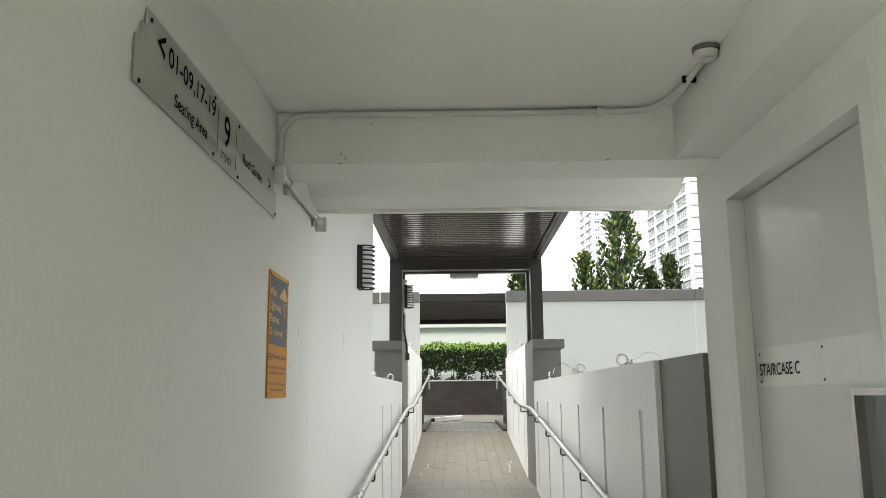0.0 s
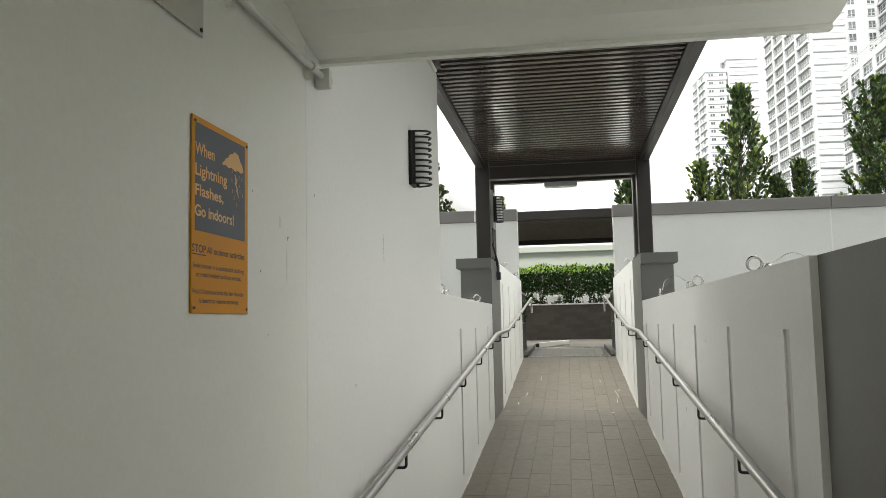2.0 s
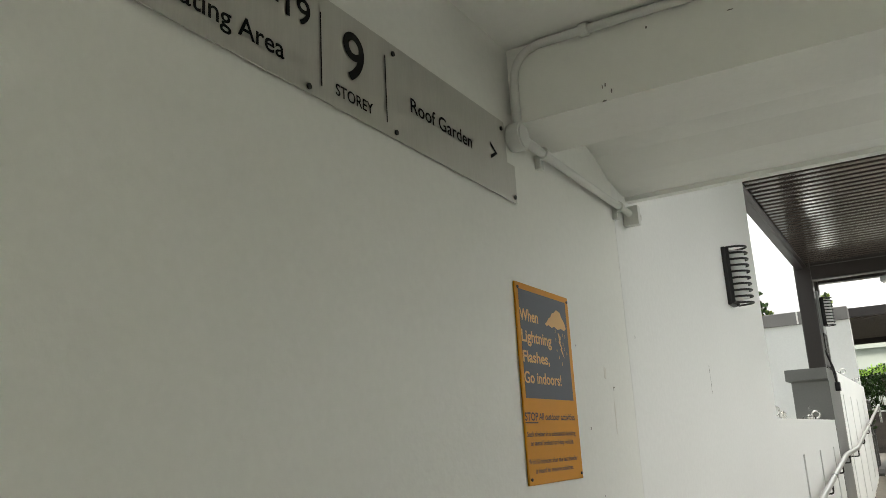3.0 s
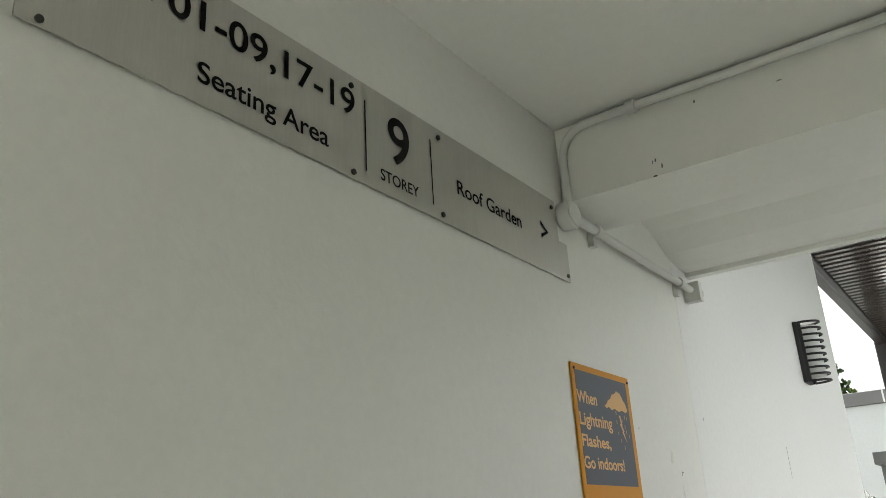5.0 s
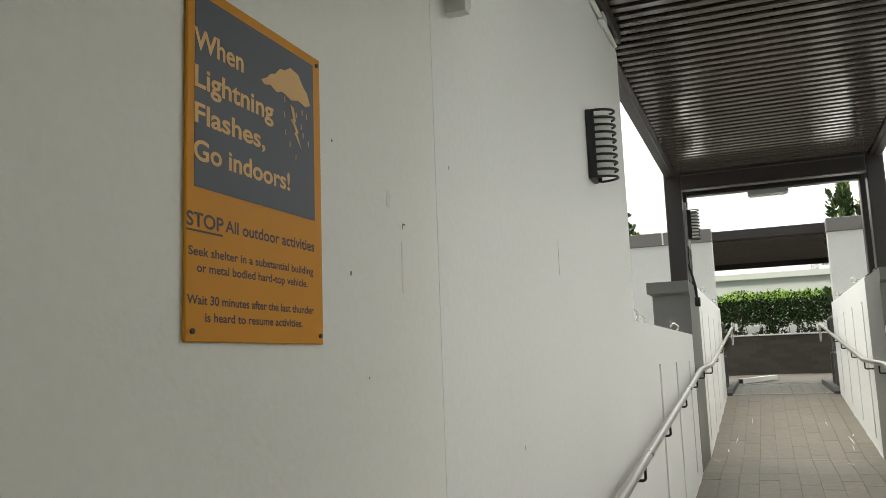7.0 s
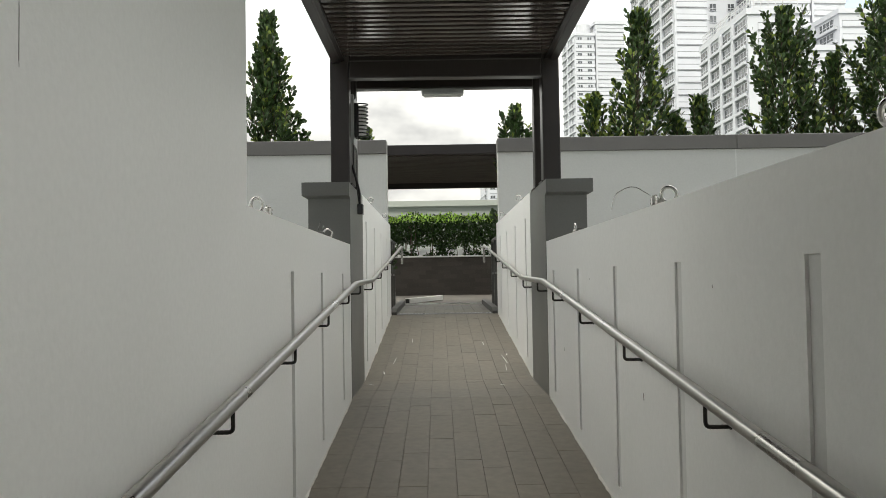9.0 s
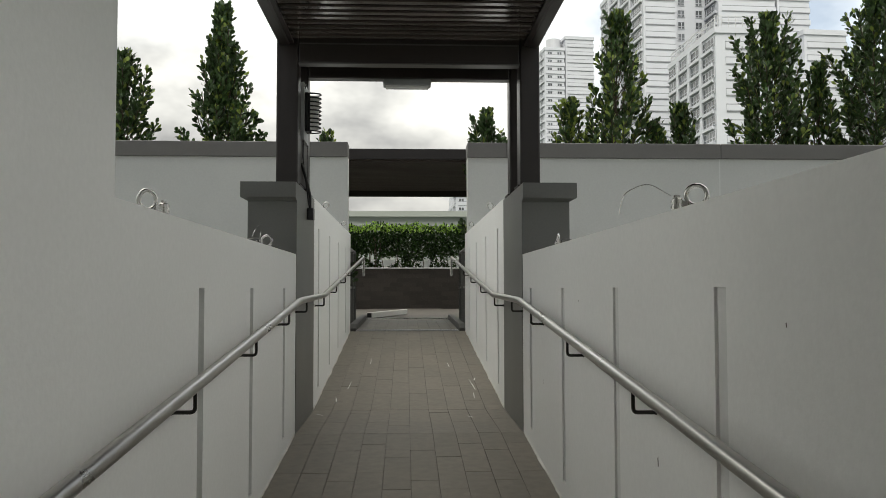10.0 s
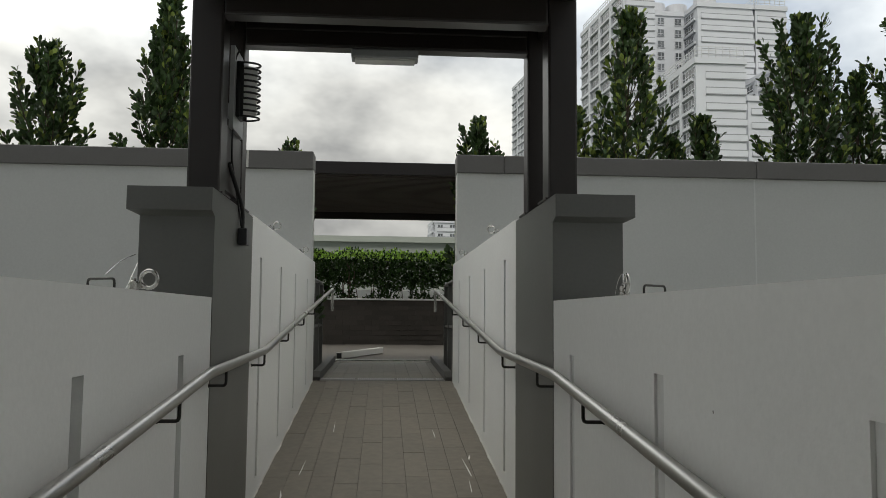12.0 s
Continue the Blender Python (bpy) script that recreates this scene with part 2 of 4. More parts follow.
def sweep(bm, pts, radius, sides=12, closed=False):
    """A round tube along a line of points."""
    pts = [Vector(p) for p in pts]
    n = len(pts)
    rings, up = [], None
    for i, p in enumerate(pts):
        a = pts[(i - 1) % n] if (i or closed) else p
        b = pts[(i + 1) % n] if (i < n - 1 or closed) else p
        d1 = (p - a).normalized() if (p - a).length else (b - p).normalized()
        d2 = (b - p).normalized() if (b - p).length else d1
        d = (d1 + d2).normalized()
        if up is None:
            up = d.orthogonal().normalized()
        up = (up - d * up.dot(d)).normalized()
        side = d.cross(up)
        rings.append([bm.verts.new(p + (up * math.cos(k * math.tau / sides) + side * math.sin(k * math.tau / sides)) * radius)
                      for k in range(sides)])
    for i in range(n if closed else n - 1):
        r0, r1 = rings[i], rings[(i + 1) % n]
        for k in range(sides):
            bm.faces.new([r0[k], r0[(k + 1) % sides], r1[(k + 1) % sides], r1[k]])
    if not closed:
        bm.faces.new(rings[0][::-1]), bm.faces.new(rings[-1])


def rounded(pts, radius, steps=6):
    """The same line with rounded corners."""
    pts = [Vector(p) for p in pts]
    out = [pts[0]]
    for a, b, c in zip(pts, pts[1:], pts[2:]):
        r = min(radius, (b - a).length * 0.45, (c - b).length * 0.45)
        p, q = b + (a - b).normalized() * r, b + (c - b).normalized() * r
        for i in range(steps + 1):
            t = i / steps
            out.append(p.lerp(b, t).lerp(b.lerp(q, t), t))
    out.append(pts[-1])
    return out


def disc(bm, centre, axis, radius, depth, sides=20, radius2=None):
    rot = Vector((0, 0, 1)).rotation_difference(Vector(axis)).to_matrix().to_4x4()
    m = Matrix.Translation(Vector(centre) + Vector(axis).normalized() * depth * 0.5) @ rot
    bmesh.ops.create_cone(bm, cap_ends=True, segments=sides, radius1=radius, radius2=radius if radius2 is None else radius2, depth=depth, matrix=m)


def mesh_of(bm, name, mat, smooth=False, recalc=True):
    if recalc:
        bmesh.ops.recalc_face_normals(bm, faces=bm.faces)
    me = bpy.data.meshes.new(name)
    bm.to_mesh(me)
    bm.free()
    me.materials.append(mat)
    if smooth:
        me.polygons.foreach_set("use_smooth", [True] * len(me.polygons))
        me.set_sharp_from_angle(angle=radians(40))
    return me


def part(name, bm, mat, parent, label="", smooth=False):
    ob = new(name, mesh_of(bm, name, mat, smooth))
    ob.parent = parent
    return tagged(ob, label)


def thing(name, label, category, at=(0, 0, 0), group="", kind=""):
    ob = new(name)
    ob.matrix_basis = pose(*at)
    ob.empty_display_size = 0.1
    return tagged(ob, label, category, group, kind)


def structure(name, bm, mat, label, category, smooth=False):
    return tagged(new(name, mesh_of(bm, name, mat, smooth)), label, category, kind="structure")


def shared(name, me, parent, m=None):
    ob = new(name, me)
    ob.parent = parent
    if m is not None:
        ob.matrix_basis = m
    return ob


def lettering(body, u0, u1, base, height, place, mat, parent, name="lettering", weight=0.011):
    """Words in the built-in font, fitted between u0 and u1, standing on base; place turns (u, v, 0) into the world."""
    cu = bpy.data.curves.new("words", "FONT")
    cu.body, cu.size, cu.extrude, cu.offset = body, 1.0, 0.0, weight
    tmp = bpy.data.objects.new("words", cu)
    scene.collection.objects.link(tmp)
    dg = bpy.context.evaluated_depsgraph_get()
    dg.update()
    me = bpy.data.meshes.new_from_object(tmp.evaluated_get(dg))
    bpy.data.objects.remove(tmp)
    bpy.data.curves.remove(cu)
    xs = [v.co.x for v in me.vertices]
    sx, sy = (u1 - u0) / (max(xs) - min(xs)), height / 0.73
    x_min = min(xs)
    for v in me.vertices:
        v.co = (u0 + (v.co.x - x_min) * sx, base + v.co.y * sy, 0)
    me.transform(place)
    me.materials.clear()
    me.materials.append(mat)
    ob = new(name, me)
    ob.parent = parent
    return tagged(ob)


def outline(pts, place, mat, parent, name, depth=0.001):
    bm = bmesh.new()
    prism(bm, pts, 0, depth, "z")
    bm.transform(place)
    return part(name, bm, mat, parent)


def on_left(x):
    return Matrix(((0, 0, 1, x), (1, 0, 0, 0), (0, 1, 0, 0), (0, 0, 0, 1)))


def on_right(x):
    return Matrix(((0, 0, -1, x), (-1, 0, 0, 0), (0, 1, 0, 0), (0, 0, 0, 1)))


# ---- ground and roof deck ----
bm = bmesh.new()
box(bm, -4000, 4000, -4000, 4000, -28.0, -27.0)
structure("ground", bm, M_LAND, "hazy green and grey city ground far below", "ground")
bm = bmesh.new()
box(bm, -14, L - 0.22, 0.96, 14.95, -0.5, -0.16)
box(bm, R + 0.22, 14, 3.01, 14.95, -0.5, -0.16)
box(bm, -9, 2.8, -1.5, 0.95, -0.5, -0.39)
box(bm, L - 0.22, R + 0.22, 0.95, 14.95, -0.5, -0.40)
structure("roof_deck", bm, M_ROOFDECK, "grey cement roof deck beside the ramp", "roof deck")
bm = bmesh.new()
box(bm, -14, 14, 14.951, 30, -0.5, 0.60)
structure("garden_deck", bm, M_ROOFDECK, "raised grey roof garden slab behind the gate wall", "roof deck")
bm = bmesh.new()
box(bm, -14, 14, -1.5, 30, -26.99, -0.51)
structure("building_below", bm, M_TOWER, "white block that carries the roof deck", "building")

# floor bed under the tiles: lobby, ramps and landings in one sloping slab
bm = bmesh.new()
top = [(y, z - 0.006) for y, z in RAMP]
prism(bm, top + [(26.0, 0.605)] + [(14.96, 0.605), (14.94, -0.39), (-1.1, -0.39)], L - 0.02, R + 0.02, "x")
floor = structure("floor", bm, M_GROUT, "brown tiled ramp floor with landings", "floor")

# unseen floor kept pale as a reflector for the ceiling
bm = bmesh.new()
box(bm, L - 0.015, DX0, -1.09, 3.74, F0 - 0.004, F0 + 0.002)
structure("lobby_floor", bm, M_PALE, "unseen lobby floor made pale to bounce light upward", "floor")

# ---- walls along the ramp ----
T = 0.20      # wall thickness


def ramp_wall(name, face, out, y0, y1, top, grooves, groove_top, label, width=0.080, mat=None):
    """A wall beside the ramp with recessed vertical grooves; out is -1 or 1, away from the ramp."""
    bm = bmesh.new()
    G = 0.034 if out < 0 else 0.012
    x_in, x_mid, x_out = face, face + out * G, face + out * T
    box(bm, min(x_mid, x_out), max(x_mid, x_out), y0, y1, -0.38, top)
    cuts = [y0]
    for g in grooves:
        cuts += [g - width / 2, g + width / 2]
    cuts.append(y1)
    a, b = min(x_in, x_mid), max(x_in, x_mid)
    for i in range(len(cuts) - 1):
        p, q = cuts[i], cuts[i + 1]
        if i % 2 == 0:
            box(bm, a, b, p, q, -0.38, top)
        else:
            box(bm, a, b, p, q, groove_top, top)
            box(bm, a, b, p, q, -0.38, floor_z(p) + 0.11)
    wall = structure(name, bm, mat or M_WHITE2, label, "wall")
    for g in grooves:
        bm = bmesh.new()
        c, d = sorted((x_mid, x_mid - out * 0.003))
        prism(bm, [(g - width / 2, floor_z(g - width / 2) + 0.11), (g + width / 2, floor_z(g - width / 2) + 0.11), (g + width / 2, groove_top), (g - width / 2, groove_top)], c, d, "x")
        part("groove_strip", bm, M_GROOVE, wall, "grey recessed strip")
    return wall


ramp_wall("wall_left_lower", L, -1, 6.12, 9.55, 1.53, [7.02, 7.985, 9.03], 1.30, "white parapet wall with shallow vertical grooves")
ramp_wall("wall_right_lower", R, 1, 3.66, 9.55, 1.53, [3.98, 5.02, 6.06, 7.09, 8.13, 9.19], 1.30, "white parapet wall with shallow vertical grooves")
ramp_wall("wall_left_upper", L, -1, 10.60, 14.95, 2.028, [10.98, 11.98, 12.99, 14.10], 1.805, "white wall with shallow grooves beside the upper ramp")
ramp_wall("wall_right_upper", R, 1, 10.60, 14.95, 2.028, [11.05, 12.10, 13.19, 14.21], 1.815, "white wall with shallow grooves beside the upper ramp")

bm = bmesh.new()
box(bm, L - T, L, 0.75, 3.4465, -0.38, 2.75)
box(bm, L - T, L - 0.0008, 3.4465, 3.4485, -0.38, 2.75)
structure("wall_left_lobby", bm, M_WHITE, "long smooth white lobby wall", "wall")
bm = bmesh.new()
box(bm, L - T, L, 3.4485, 6.12, -0.38, 2.95)
structure("wall_left_end", bm, M_WHITE2, "white end of the lobby wall, open to the sky", "wall")

# right side: door wall with its opening, bulkhead above, low grey wall
DX = 0.955
bm = bmesh.new()
box(bm, DX, DX + T, 2.66, 3.00, -0.38, 2.205)
box(bm, DX, DX + T, -1.4, 1.70, -0.38, 2.205)
box(bm, DX, DX + T, 1.70, 2.66, 2.08, 2.205)
structure("wall_right_lobby", bm, M_WHITE, "white wall round the staircase door", "wall")
bm = bmesh.new()
box(bm, DX - 0.02, DX + 0.18, 3.00, 3.66, -0.38, 1.53)
structure("wall_right_grey", bm, M_GREY, "short low wall painted dark grey", "wall")
bm = bmesh.new()
box(bm, 0.80, DX + T, -1.4, 3.0, 2.206, 2.75)
structure("bulkhead", bm, M_WHITE, "white bulkhead above the staircase door", "beam")
# stair core behind the door
bm = bmesh.new()
box(bm, 2.6, 2.8, -1.4, 3.0, -0.38, 2.75)
box(bm, DX + T, 2.6, 2.8, 3.0, -0.38, 2.75)
box(bm, DX + T, 2.6, -1.4, -1.2, -0.38, 2.75)
box(bm, DX + T, 2.6, -1.2, 2.8, 2.55, 2.75)
structure("stair_core", bm, M_WHITE, "white closed stair core", "wall")

# ceiling, beam and sloping soffit with a drip edge
bm = bmesh.new()
box(bm, L, 0.80, 0.75, 2.722, 2.392, 2.75)
box(bm, -9.0, 0.80, -1.30, 0.75, 2.392, 2.75)
structure("ceiling", bm, M_CEIL, "plain off-white painted concrete ceiling", "ceiling")
bm = bmesh.new()
box(bm, L, 1.0, 2.722, 2.96, 2.198, 2.75)
soffit = [(2.96, 2.33), (3.20, 2.315), (3.32, 2.29), (3.42, 2.25), (3.52, 2.232), (3.585, 2.230), (3.585, 2.215), (3.62, 2.215), (3.62, 2.75), (2.96, 2.75)]
prism(bm, soffit, L, 1.0, "x")
structure("beam", bm, M_CEIL, "off-white concrete beam with a sloping soffit", "beam")

# unseen open corridor that leads off behind the walk, with a light-admitting parapet
bm = bmesh.new()
box(bm, -9.0, -0.9, -1.25, -1.10, -0.38, 0.5)
structure("corridor_parapet", bm, M_WHITE2, "unseen low white parapet that lets light into the corridor", "wall")
# added unseen wall, full height to cut light entering from behind
bm = bmesh.new()
box(bm, -0.9, DX, -1.25, -1.10, -0.38, 2.391)
structure("rear_light_blocker", bm, M_WHITE, "unseen white wall that cuts light from behind", "wall")
bm = bmesh.new()
box(bm, -9.0, L - T, 0.75, 0.95, -0.38, 2.75)
structure("corridor_wall", bm, M_WHITE, "white wall of the open corridor", "wall")
bm = bmesh.new()
box(bm, -9.0, L - 0.02, -1.10, 0.75, -0.38, F0)
structure("corridor_floor", bm, M_PALE, "unseen corridor floor made pale to bounce light", "floor")

# unseen slab over the lobby, added to block sky light on ramp and gate wall
bm = bmesh.new()
box(bm, -60.0, 60.0, -1.30, 3.60, 2.751, 70.0)
structure("sky_blocker", bm, M_TOWER, "unseen tall white slab that blocks sky light", "building")

# ---- piers, posts and canopy ----
PY0, PY1 = 9.55, 10.60


def pier(name, face, out, label):
    p = thing(name, label, "pier", kind="structure")
    bm = bmesh.new()
    a, b = sorted((face - out * 0.003, face + out * 0.325))
    box(bm, a, b, PY0, PY1, -0.38, 1.89)
    part("shaft", bm, M_GREY, p)
    bm = bmesh.new()
    a, b = sorted((face - out * 0.003, face + out * 0.365))
    c = sorted((face - out * 0.003, face + out * 0.325))
    box(bm, a, b, PY0 - 0.065, PY1, 1.91, 2.013)
    v = box(bm, c[0], c[1], PY0, PY1, 1.89, 1.91)
    for vert in v:
        if vert.co.z > 1.90:
            vert.co.y = PY0 - 0.065 if vert.co.y < 10 else vert.co.y
            if abs(vert.co.x - face) > 0.1:
                vert.co.x = face + out * 0.365
    part("cap", bm, M_GREY, p)
    return p


pier("pier_left", L, -1, "dark grey painted pier with an overhanging cap")
pier("pier_right", R, 1, "dark grey painted pier with an overhanging cap")

canopy = thing("canopy", "dark brown steel canopy with close metal slats over the ramp", "canopy", (0, 10, 2.013))
CZ = -2.013
RZ = 3.03
# unseen near end of roof added back to the block, shading the end wall
ROOF_X0, ROOF_X1, ROOF_Y0, ROOF_Y1 = -0.70, 0.985, 3.66, 10.42


def cpart(name, bm, mat, label="", smooth=False):
    bm.transform(Matrix.Translation((0, -10, CZ)))
    return part(name, bm, mat, canopy, label, smooth)


for xa, xb in ((-0.787, -0.635), (0.920, 1.062)):
    for ya, yb in ((9.70, 9.86), (10.28, 10.417)):
        bm = bmesh.new()
        box(bm, xa, xb, ya, yb, 2.014, RZ + 0.097)
        bevel(bm, 0.012, 2)
        cpart("post", bm, M_BROWN)
        bm = bmesh.new()
        box(bm, xa - 0.02, xb + 0.02, ya - 0.02, yb + 0.02, 2.014, 2.024)
        cpart("base_plate", bm, M_BROWN)
for ya, yb, za, zb in ((9.70, 9.785, 2.880, RZ + 0.098), (10.28, 10.36, 2.926, RZ + 0.098)):
    bm = bmesh.new()
    box(bm, -0.635, 0.920, ya, yb, za, zb)
    bevel(bm, 0.010, 2)
    cpart("lintel", bm, M_BROWN)
    # paler grey puts the reflected highlight of the flange into its colour
    bm = bmesh.new()
    box(bm, -0.635, 0.920, ya - 0.004, yb + 0.004, za - 0.008, za)
    cpart("flange", bm, M_FLANGE, "steel flange in a painted highlight grey")
    bm = bmesh.new()
    box(bm, -0.635, 0.920, ya - 0.006, ya, RZ - 0.020, RZ - 0.012)
    cpart("flashing_edge", bm, M_FLANGE, "thin pale flashing edge")
for xa, xb in ((ROOF_X0 - 0.070, ROOF_X0 + 0.005), (ROOF_X1 - 0.005, ROOF_X1 + 0.070)):
    bm = bmesh.new()
    box(bm, xa, xb, ROOF_Y0, ROOF_Y1, RZ - 0.030, RZ + 0.12)
    bevel(bm, 0.008, 1)
    cpart("edge_beam", bm, M_BROWN)
    bm = bmesh.new()
    xm = xa + 0.075 if xa < 0 else xa
    box(bm, min(xm, xm + (0.03 if xa < 0 else -0.03)), max(xm, xm + (0.03 if xa < 0 else -0.03)), ROOF_Y0, 9.69, RZ - 0.02, RZ - 0.004)
    cpart("edge_trim", bm, M_BROWN)
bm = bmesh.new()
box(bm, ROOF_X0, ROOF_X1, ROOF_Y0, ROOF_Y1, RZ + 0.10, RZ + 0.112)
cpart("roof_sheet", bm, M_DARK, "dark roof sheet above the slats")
# added sheet that paints the slat gaps as dark as their shade
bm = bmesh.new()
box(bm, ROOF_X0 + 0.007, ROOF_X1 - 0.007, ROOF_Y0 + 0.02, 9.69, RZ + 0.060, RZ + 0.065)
cpart("gap_shade", bm, M_DARK, "black sheet standing for shade between the slats")
bm = bmesh.new()
v = box(bm, ROOF_X0 + 0.006, ROOF_X1 - 0.006, -0.024, 0.024, 0.0, 0.014)
slat_me = mesh_of(bm, "slat", M_SLAT)
y = ROOF_Y0 + 0.06
while y < 9.68:
    shared("slat", slat_me, canopy, pose(0, y - 10, RZ + CZ))
    y += 0.098
bm = bmesh.new()
box(bm, -0.66, -0.58, 3.7, 6.02, 2.955, RZ - 0.003)
cpart("side_bracket", bm, M_BROWN)

# ---- gate wall with coping, both sides of the opening ----
GY = 14.955


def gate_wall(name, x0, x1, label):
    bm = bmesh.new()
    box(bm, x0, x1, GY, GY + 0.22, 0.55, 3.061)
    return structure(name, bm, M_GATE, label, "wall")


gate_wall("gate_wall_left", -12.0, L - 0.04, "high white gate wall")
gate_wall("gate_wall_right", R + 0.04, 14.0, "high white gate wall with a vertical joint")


def coping(name, cuts):
    c = thing(name, "dark grey painted coping on the gate wall", "coping", kind="structure")
    for a, b in zip(cuts, cuts[1:]):
        bm = bmesh.new()
        box(bm, a, b - 0.006, GY - 0.045, GY + 0.265, 3.062, 3.264)
        bevel(bm, 0.008, 1)
        part("coping_piece", bm, M_COPING, c)


coping("coping_left", [-12.0, -7.8, -4.9, -1.38, L - 0.035])
coping("coping_right", [R + 0.035, 1.48, 4.42, 8.6, 14.0])
bm = bmesh.new()
box(bm, -1.396, -1.372, GY - 0.048, GY - 0.0455, 3.068, 3.258)
structure("coping_sealant", bm, M_PATCH, "pale sealant over a joint in the coping", "trim")
bm = bmesh.new()
box(bm, 4.40, 4.418, GY - 0.002, GY + 0.001, 0.56, 3.055)
structure("wall_joint", bm, M_GROOVE, "filled vertical joint in the gate wall", "trim")

# ---- staircase door ----
door = thing("door_1", "closed pale grey staircase door with a steel name plate", "door", (DX, 2.6, F0), kind="structure")
DO = Matrix.Translation((-DX, -2.6, -F0))


def dpart(name, bm, mat, label="", smooth=False, parent=None):
    bm.transform(DO)
    return part(name, bm, mat, parent or door, label, smooth)


bm = bmesh.new()
box(bm, DX - 0.012, DX + 0.10, 2.648, 2.712, F0, 2.125)
box(bm, DX - 0.012, DX + 0.10, 1.655, 1.715, F0, 2.125)
box(bm, DX - 0.012, DX + 0.10, 1.715, 2.648, 2.032, 2.125)
dpart("door_frame", bm, M_FRAME)
bm = bmesh.new()
box(bm, DX + 0.045, DX + 0.090, 1.992, 2.640, F0 + 0.008, 2.026)
box(bm, DX + 0.045, DX + 0.090, 1.72, 1.789, F0 + 0.008, 2.026)
box(bm, DX + 0.045, DX + 0.090, 1.789, 1.992, F0 + 0.008, 0.638)
box(bm, DX + 0.045, DX + 0.090, 1.789, 1.992, 1.385, 2.026)
# black strips put the shade of the door gap into colour
door_gap_shade = bmesh.new()
box(door_gap_shade, DX + 0.047, DX + 0.088, 2.6405, 2.6475, F0 + 0.008, 2.026)
box(door_gap_shade, DX + 0.047, DX + 0.088, 1.7155, 1.7195, F0 + 0.008, 2.026)
dpart("door_gap_shade", door_gap_shade, M_BLACK, "black strip for the shaded gap beside the leaf")
dpart("leaf", bm, M_DOOR, "pale grey painted door leaf")
bm = bmesh.new()
box(bm, DX + 0.040, DX + 0.095, 1.977, 1.994, 0.628, 1.390)
box(bm, DX + 0.040, DX + 0.095, 1.787, 1.804, 0.628, 1.390)
box(bm, DX + 0.040, DX + 0.095, 1.804, 1.977, 1.373, 1.390)
box(bm, DX + 0.040, DX + 0.095, 1.804, 1.977, 0.628, 0.646)
dpart("vision_panel_frame", bm, M_STEEL)
bm = bmesh.new()
box(bm, DX + 0.065, DX + 0.071, 1.804, 1.977, 0.646, 1.373)
dpart("vision_panel_glass", bm, M_WINDOW)
bm = bmesh.new()
box(bm, DX + 0.0425, DX + 0.045, 1.748, 2.622, 1.402, 1.521)
dpart("name_plate", bm, M_PLATE, "brushed steel name plate")
for y, z in ((2.591, 1.415), (2.591, 1.502), (2.134, 1.415), (2.134, 1.502), (1.764, 1.415), (1.764, 1.502)):
    bm = bmesh.new()
    disc(bm, (DX + 0.0425, y, z), (-1, 0, 0), 0.004, 0.002, 8)
    dpart("screw", bm, M_BLACK)
lettering("STAIRCASE C", -2.597, -2.287, 1.435, 0.038, DO @ on_right(DX + 0.0415), M_INK, door)

# ---- storey sign ----
SX = L + 0.004
sign = thing("direction_sign", "brushed steel storey sign with black lettering on the wall", "sign", (L, 2.1, 2.0))
SO = Matrix.Translation((-L, -2.1, -2.0))
bm = bmesh.new()
prism(bm, [(1.424, 1.999), (2.702, 1.997), (2.702, 2.088), (2.664, 2.088), (2.658, 2.183), (1.477, 2.178), (1.477, 2.139), (1.452, 2.137), (1.452, 2.100), (1.424, 2.098)], SX, SX + 0.003, "x")
bm.transform(SO)
part("sign_plate", bm, M_PLATE, sign, "brushed stainless steel plate")
SP = SO @ on_left(SX + 0.0042)
lettering("01-09,17-19", 1.606, 1.962, 2.106, 0.047, SP, M_INK, sign)
lettering("Seating Area", 1.656, 1.900, 2.029, 0.032, SP, M_INK, sign)
lettering("9", 2.046, 2.105, 2.063, 0.090, SP, M_INK, sign)
lettering("STOREY", 2.023, 2.127, 2.019, 0.021, SP, M_INK, sign)
lettering("Roof Garden", 2.250, 2.490, 2.068, 0.030, SP, M_INK, sign)
outline([(1.538, 2.133), (1.583, 2.160), (1.583, 2.147), (1.554, 2.133), (1.583, 2.119), (1.583, 2.106)], SP, M_INK, sign, "arrow", 0.0004)
outline([(2.577, 2.112), (2.577, 2.103), (2.600, 2.092), (2.577, 2.081), (2.577, 2.072), (2.611, 2.092)], SP, M_INK, sign, "arrow", 0.0004)
for y in (1.987, 2.169):
    outline([(y - 0.0013, 2.020), (y + 0.0013, 2.020), (y + 0.0013, 2.148), (y - 0.0013, 2.148)], SP, M_INK, sign, "divider", 0.0004)
for y, z in ((1.954, 2.160), (1.956, 2.008), (2.196, 2.162), (2.198, 2.010), (2.640, 2.162), (2.690, 2.010), (1.500, 2.160), (1.450, 2.007)):
    bm = bmesh.new()
    disc(bm, (SX + 0.003, y, z), (1, 0, 0), 0.005, 0.003, 10)
    bm.transform(SO)
    part("screw", bm, M_IRON, sign)

# ---- lightning warning sign ----
warn = thing("warning_sign", "orange and slate-blue lightning warning sign screwed to the wall", "sign", (L, 2.81, 1.38))
WO = Matrix.Translation((-L, -2.81, -1.38))


def wy(y):
    return 2.655 + (y - 2.71) * 0.958


def wz(z):
    return 1.378 + (z - 1.428) * 0.94


